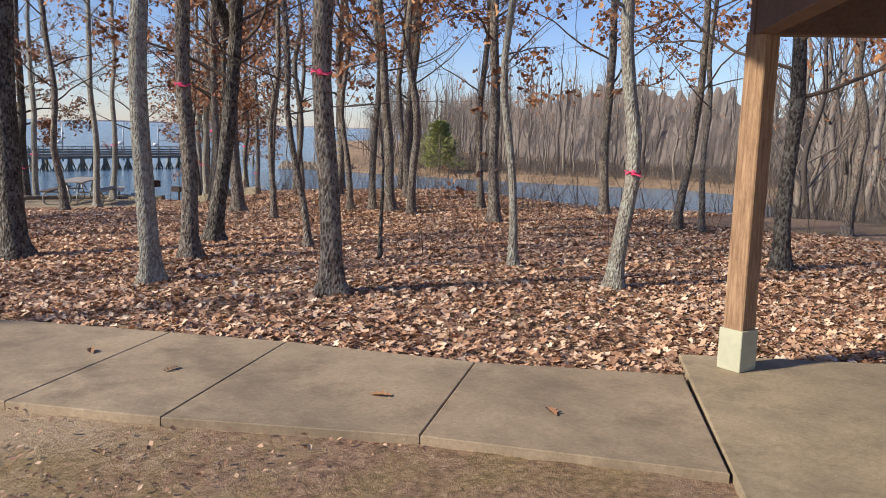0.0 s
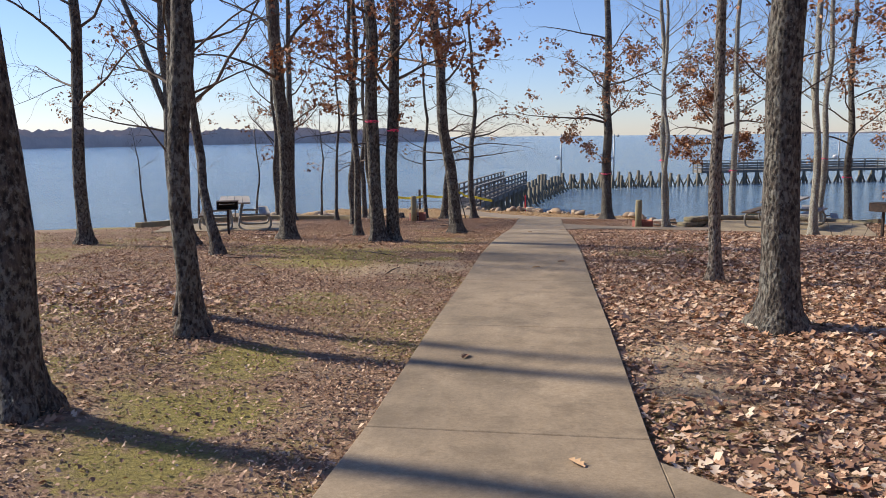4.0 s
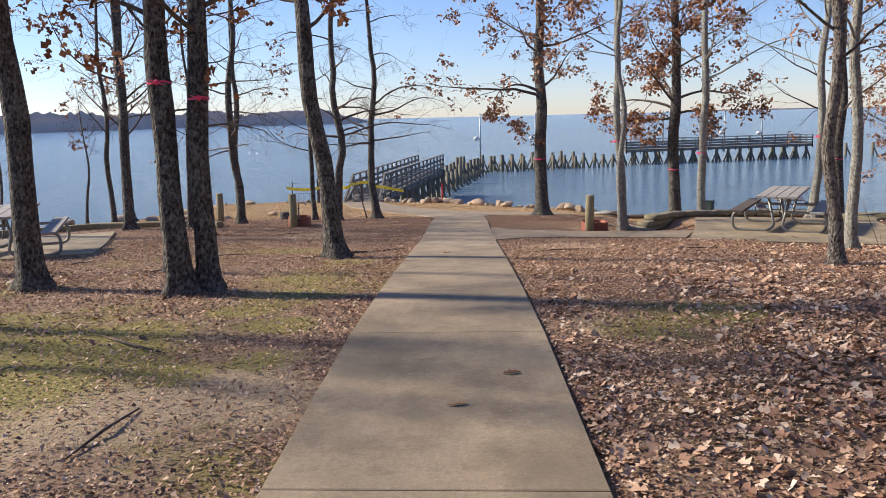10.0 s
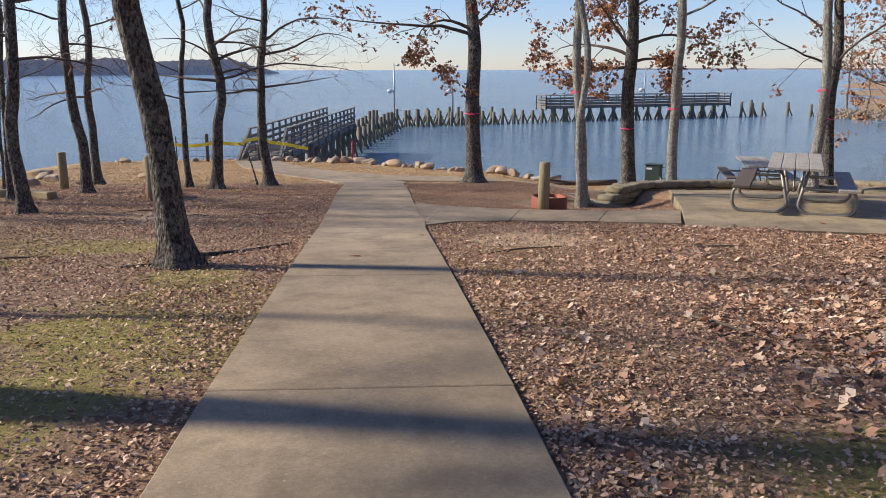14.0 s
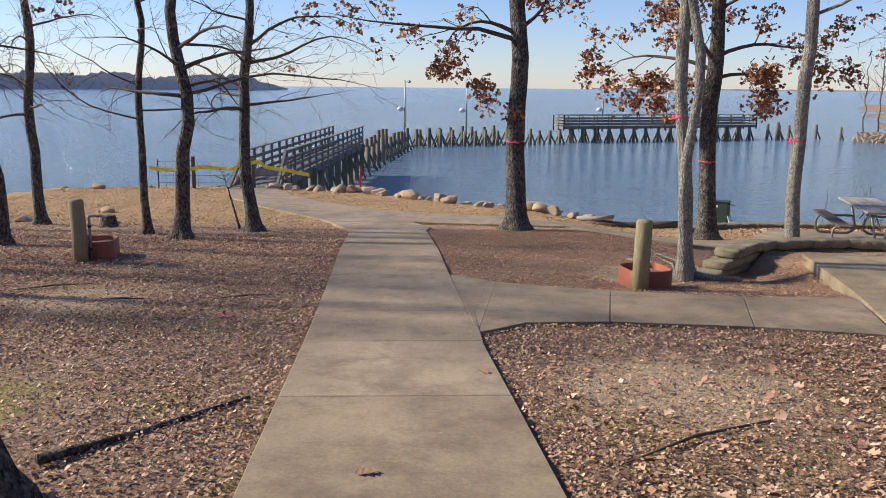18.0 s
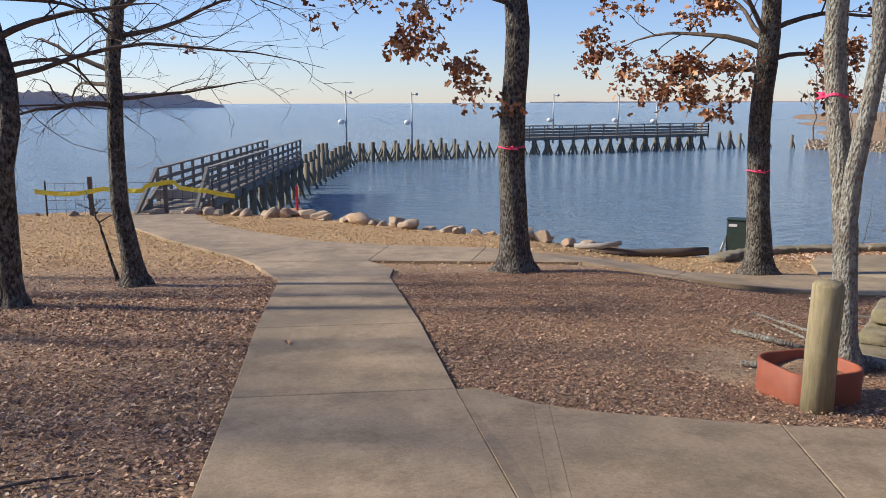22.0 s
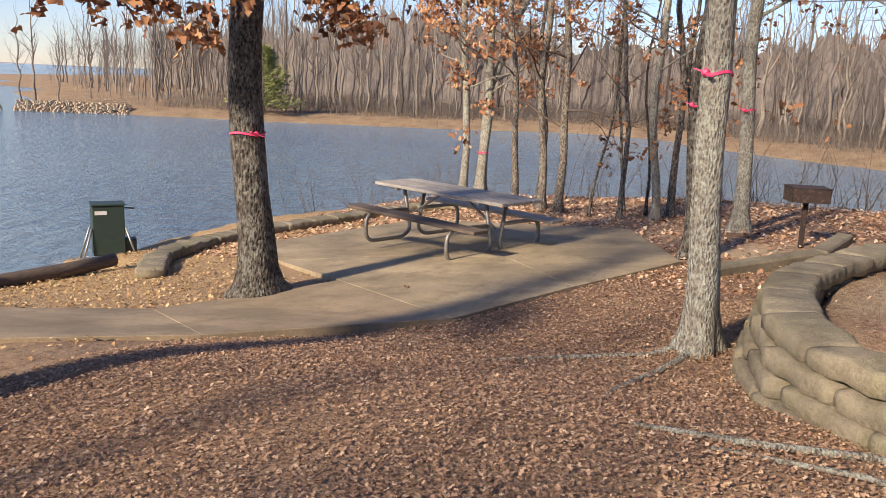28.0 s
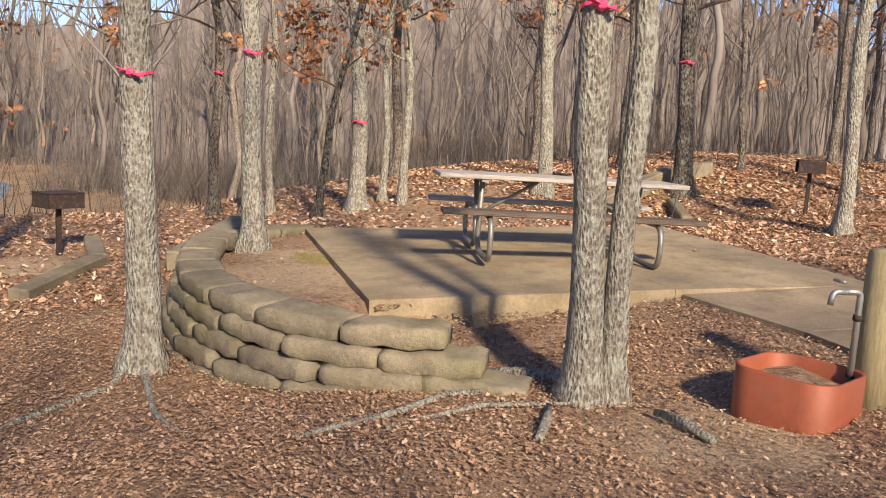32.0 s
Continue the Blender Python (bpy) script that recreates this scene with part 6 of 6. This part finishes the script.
for k in range(15):
    s = k / 14 * 2.999
    i = int(s)
    x, y = FP[i][0] + (FP[i + 1][0] - FP[i][0]) * (s - i), FP[i][1] + (FP[i + 1][1] - FP[i][1]) * (s - i)
    part("wire", tube("wire", [(x, y, gz(x, y) + 0.05), (x, y, gz(x, y) + 0.95)], 0.005, M_RUST, 4), None, wire)


def ribbon(points, width, label, name, material):
    v, f = [], []
    for i, p in enumerate(points):
        tw = 0.9 * math.sin(i * 1.3)
        o = Vector((0.15 * math.sin(tw), 0.25 * math.sin(tw * 1.7), math.cos(tw) + 0.3)).normalized() * width / 2
        v += [Vector(p) - o, Vector(p) + o]
    f = [(2 * i, 2 * i + 2, 2 * i + 3, 2 * i + 1) for i in range(len(points) - 1)]
    ob = new(name, mesh_from(name, v, f, material))
    sol = ob.modifiers.new("thick", "SOLIDIFY")
    sol.thickness = 0.004
    tagged(ob, label, "barrier tape")


pts = []
for i in range(44):
    s = i / 43
    x = -9.1 + 5.4 * s
    pts.append((x, 46.9 + 0.05 * math.sin(s * 20), -1.58 + 0.16 * s * math.sin(s * 3.14) - 0.10 * abs(math.sin(s * 9.4)) + (0.12 if 0.55 < s < 0.72 else 0) - (0.22 * (s - 0.85) / 0.15 if s > 0.85 else 0)))
ribbon(pts, 0.13, "yellow caution tape sagging across the pier entrance", "caution_tape", M_YELLOW)
t = thing("survey_stake", (-1.85, 45.4, gz(-1.85, 45.4)), "bright red survey stake driven in at the shore", "stake")
bm = bmesh.new()
box(bm, -0.03, -0.015, -0.2, 0.03, 0.015, 0.85, 0.004)
part("stake", bm, M_RED, t)

# ---- picnic tables ----
TUBE_R = 0.026


def rounded(points, radius=0.11, steps=5):
    """A polyline with its corners rounded."""
    pts = [Vector(p) for p in points]
    out = [pts[0]]
    for a, b, c in zip(pts, pts[1:], pts[2:]):
        r = min(radius, (a - b).length * 0.48, (c - b).length * 0.48)
        p, q = b + (a - b).normalized() * r, b + (c - b).normalized() * r
        for i in range(steps + 1):
            s = i / steps
            out.append(p.lerp(b, s).lerp(b.lerp(q, s), s))
    return out + [pts[-1]]


def picnic_table(length=2.35):
    t = thing("picnic_table", (0, 0, 0), "weathered grey wooden picnic table on a galvanised tube frame", "picnic table", "picnic tables")
    for k in range(4):
        y = -0.285 + k * 0.19
        bm = bmesh.new()
        box(bm, -length / 2, y - 0.09, 0.715, length / 2, y + 0.09, 0.757, 0.006)
        part("top_plank", bm, M_GREY, t)
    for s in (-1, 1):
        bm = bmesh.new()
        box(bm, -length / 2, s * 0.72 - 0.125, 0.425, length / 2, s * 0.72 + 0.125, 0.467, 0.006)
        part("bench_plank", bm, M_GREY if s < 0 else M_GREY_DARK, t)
        for e in (-1, 1):
            x = e * (length / 2 - 0.42)
            path = [(x, s * 0.2, 0.71), (x, s * 0.07, 0.13), (x, s * 0.2, 0.03), (x, s * 0.86, 0.03), (x, s * 0.86, 0.41), (x, s * 0.12, 0.41)]
            part("leg_loop", tube("leg_loop", rounded(path, 0.16), TUBE_R, M_TUBE, 8), None, t)
    for e in (-1, 1):
        x = e * (length / 2 - 0.42)
        part("brace", tube("brace", [(x, 0, 0.36), (e * 0.18, 0, 0.70)], 0.016, M_TUBE, 6), None, t)
        bm = bmesh.new()
        box(bm, x - 0.03, -0.36, 0.69, x + 0.03, 0.36, 0.716)
        part("top_cleat", bm, M_TUBE, t)
    return t


table = picnic_table()
table.matrix_world = pose(6.25, 26.85, float(terrace_z(26.85)), 0, 0, 64)
t2 = copy_thing(table, pose(9.14, 34.83, sz(9.14, 34.83) + 0.035, 0, 0, 75))
t3 = copy_thing(table, pose(-8.0, 23.4, sz(-8.0, 23.4) + 0.035, 0, 0, 113))


# ---- grills, fire rings, water posts ----
def pedestal_grill(x, y, a, label, lid=False):
    t = thing("park_grill", pose(x, y, sz(x, y), 0, 0, a), label, "grill", "pedestal grills")
    t.scale = (0.85, 0.85, 0.78)
    bm = bmesh.new()
    box(bm, -0.03, -0.03, -0.2, 0.03, 0.03, 0.72, 0.004)
    part("post", bm, M_RUST, t)
    bm = bmesh.new()
    for b in ((-0.26, -0.2, 0.72, 0.26, 0.2, 0.735), (-0.26, 0.19, 0.735, 0.26, 0.2, 0.93), (-0.26, -0.2, 0.735, -0.25, 0.2, 0.93), (0.25, -0.2, 0.735, 0.26, 0.2, 0.93)):
        box(bm, *b)
    part("firebox", bm, M_RUST, t)
    for k in range(9):
        part("grate_bar", tube("grate_bar", [(-0.24 + k * 0.06, -0.27, 0.90), (-0.24 + k * 0.06, 0.18, 0.90)], 0.007, M_RUST, 5), None, t)
    bm = bmesh.new()
    box(bm, -0.27, -0.05 if not lid else -0.21, 0.935, 0.27, 0.21, 0.95, 0.003)
    part("top_plate", bm, M_RUST, t)
    part("handle", tube("handle", [(-0.18, -0.27, 0.90), (-0.18, -0.38, 0.89), (0.18, -0.38, 0.89), (0.18, -0.27, 0.90)], 0.009, M_TUBE, 6), None, t)


pedestal_grill(10.5, 30.74, 115, "rusty steel pedestal grill beside the cove", True)
pedestal_grill(-6.85, 20.35, 20, "black steel pedestal grill under the western oaks", True)
pedestal_grill(6.98, 21.85, 130, "rusty steel pedestal grill behind the terrace", True)


def fire_ring(x, y, a, label):
    """A square planter-like fire ring with rounded corners."""
    t = thing("fire_ring", (x, y, sz(x, y), 0, 0, a), label, "fire ring", "square fire rings")
    bm = bmesh.new()
    half, rad, h, th = 0.27, 0.15, 0.25, 0.016
    outline = []
    for cx_, cy_, a0 in ((1, 1, 0), (-1, 1, 90), (-1, -1, 180), (1, -1, 270)):
        for k in range(9):
            w = radians(a0 + k * 11.25)
            outline.append((cx_ * (half - rad) + rad * math.cos(w), cy_ * (half - rad) + rad * math.sin(w)))
    n = len(outline)
    rings = []
    for inset, z in ((0, -0.08), (0, h - 0.006), (0.006, h), (th, h), (th + 0.006, h - 0.008), (th + 0.006, -0.08)):
        k = 1 - inset / half
        rings.append([bm.verts.new((px * k, py * k, z)) for px, py in outline])
    for r0, r1 in zip(rings, rings[1:]):
        for i in range(n):
            bm.faces.new((r0[i], r0[(i + 1) % n], r1[(i + 1) % n], r1[i]))
    part("ring_wall", bm, M_RING, t, "red painted steel wall", True)
    bm = bmesh.new()
    vs = [bm.verts.new((px * 0.92, py * 0.92, 0.17 + 0.02 * math.sin(px * 13))) for px, py in outline]
    c0 = bm.verts.new((0, 0, 0.215))
    for i in range(n):
        bm.faces.new((vs[i], vs[(i + 1) % n], c0))
    part("soil", bm, M_GROUND, t, "earth and moss filling the ring")


def water_post(x, y, a, label, tap=True):
    t = thing("water_post", (x, y, sz(x, y), 0, 0, a), label, "post", "wooden posts by the fire rings")
    part("post", tube("post", [(0, 0, -0.2), (0, 0, 0.4), (0.01, 0.01, 0.80), (0.01, 0.01, 0.825)], [0.098, 0.095, 0.092, 0.075], M_POST, 16), None, t)
    if tap:
        pipe = part("pipe", tube("pipe", rounded([(-0.13, 0, -0.1), (-0.13, 0, 0.60), (-0.22, 0, 0.60)], 0.03), 0.017, M_PIPE, 8), None, t, "galvanised standpipe")
        part("faucet", tube("faucet", rounded([(-0.20, 0, 0.60), (-0.29, 0, 0.60), (-0.30, 0, 0.53)], 0.03), 0.016, M_PIPE, 8), None, pipe)
        part("tap_handle", tube("tap_handle", [(-0.26, -0.04, 0.655), (-0.26, 0.04, 0.655)], 0.010, M_PIPE, 6), None, pipe)
        for z in (0.15, 0.45):
            part("pipe_collar", tube("pipe_collar", [(-0.13, 0, z), (-0.13, 0, z + 0.03)], 0.024, M_RUST, 8), None, pipe)


fire_ring(2.6, 28.18, 10, "square rust-red steel fire ring filled with earth")
water_post(2.44, 27.80, 250, "round treated wooden post with a standpipe and tap")
fire_ring(-4.45, 29.75, 8, "square rust-red steel fire ring on the west side")
water_post(-4.5, 29.35, 195, "round grey-green wooden post with a standpipe", True)
water_post(-7.4, 32.6, 70, "short round wooden post on the west bank", False)

# ---- green feeder box on the shore ----
t = thing("shore_box", (8.3, 40.72, sz(8.3, 40.72), 0, 0, -32), "dark green metal box on angled legs at the shore", "utility box")
bm = bmesh.new()
box(bm, -0.24, -0.17, 0.06, 0.24, 0.17, 0.86, 0.012)
part("body", bm, M_GREENBOX, t)
bm = bmesh.new()
box(bm, -0.26, -0.19, 0.86, 0.26, 0.19, 0.89, 0.008)
part("lid", bm, M_GREENBOX, t)
bm = bmesh.new()
box(bm, -0.2, -0.176, 0.72, -0.02, -0.172, 0.78)
part("label", bm, M_SIGN, t, "small white label")
bm = bmesh.new()
box(bm, 0.25, -0.1, 0.0, 0.42, 0.1, 0.3, 0.01)
part("side_box", bm, M_GREENBOX, t)
part("spout", tube("spout", [(0.2, -0.1, 0.82), (0.4, -0.1, 0.80)], 0.014, M_GREENBOX, 6), None, t)
for sx in (-1, 1):
    for sy in (-1, 1):
        part("leg", tube("leg", [(sx * 0.42, sy * 0.25, -0.06), (sx * 0.25, sy * 0.16, 0.5)], 0.016, M_PIPE, 6), None, t)

# ---- corner of the picnic shelter ----
shelter = thing("picnic_shelter", (5.27, 2.62, gz(5.27, 2.62) + 0.035), "wooden picnic shelter with pale-sleeved post and brown beam", "shelter")
bm = bmesh.new()
box(bm, -0.07, -0.07, 0, 0.07, 0.07, 2.05, 0.008)
post_ob = part("post", bm, M_CEDAR, shelter, "knotty timber post")
bm = bmesh.new()
box(bm, -0.083, -0.083, 0, 0.083, 0.083, 0.26, 0.004)
part("post_sleeve", bm, M_CAN, shelter, "pale painted metal sleeve at the post's foot")
for way, w in ((Vector((-0.69, -0.73, 0)), 3.0), (Vector((0.73, -0.69, 0)), 3.5)):
    bm = bmesh.new()
    bar(bm, Vector((0, 0, 2.16)) - way * 0.07, Vector((0, 0, 2.16)) + way * w, 0.12, 0.26, 0.006)
    part("beam", bm, M_FASCIA, shelter)
    p = Vector((0, 0, 0)) + way * w
    bm = bmesh.new()
    box(bm, p.x - 0.07, p.y - 0.07, 0, p.x + 0.07, p.y + 0.07, 2.05, 0.008)
    part("post", bm, M_CEDAR, shelter)
roof = bmesh.new()
a_, b_ = Vector((-0.69, -0.73, 0)), Vector((0.73, -0.69, 0))
o_ = Vector((0, 0, 2.33)) - a_ * 0.1 - b_ * 0.75
c4 = [o_, o_ + a_ * 4.2, o_ + a_ * 4.2 + b_ * 4.4 + Vector((0, 0, 0.9)), o_ + b_ * 4.4 + Vector((0, 0, 0.9))]
vs = [roof.verts.new(p + Vector((0, 0, dz))) for dz in (0, 0.16) for p in c4]
for q in ((3, 2, 1, 0), (4, 5, 6, 7), (0, 1, 5, 4), (1, 2, 6, 5), (2, 3, 7, 6), (3, 0, 4, 7)):
    roof.faces.new([vs[i] for i in q])
part("roof", roof, M_FASCIA, shelter, "dark brown board roof eave")

# ---- small things ----
t = thing("tree_stump", (-6.1, 34.7, gz(-6.1, 34.7)), "low grey tree stump on the west bank", "stump")
part("wood", tube("wood", [(0, 0, -0.1), (0, 0, 0.05), (0.01, 0, 0.22), (0.01, 0, 0.235)], [0.24, 0.17, 0.14, 0.11], M_BARK, 12), None, t)
tree(-3.45, 34.2, 1.1, 0.018, 301, "small bent bare sapling beside the tree", M_BARK, None, name="sapling", lean=(-0.25, 0.1), low=0.3, limbs=5, wander=0.06, spread=0.4, sides=6, kids=(3, 2))
bm = bmesh.new()
rng = random.Random(8)
c0 = bm.verts.new((0, 0, 0.01))
vs = [bm.verts.new((0.10 * math.cos(i * 0.4488) * rng.uniform(0.5, 1.2), 0.08 * math.sin(i * 0.4488) * rng.uniform(0.5, 1.2), rng.uniform(0.004, 0.012))) for i in range(14)]
for i in range(14):
    bm.faces.new((c0, vs[i], vs[(i + 1) % 14]))
me = bpy.data.meshes.new("paint_mark")
bm.to_mesh(me)
bm.free()
me.materials.append(M_FADED)
ob = new("paint_mark", me)
ob.matrix_world = pose(-1.95, 26.2, gz(-1.95, 26.2) + 0.012)
tagged(ob, "faint pink survey paint spot on the ground", "paint mark")
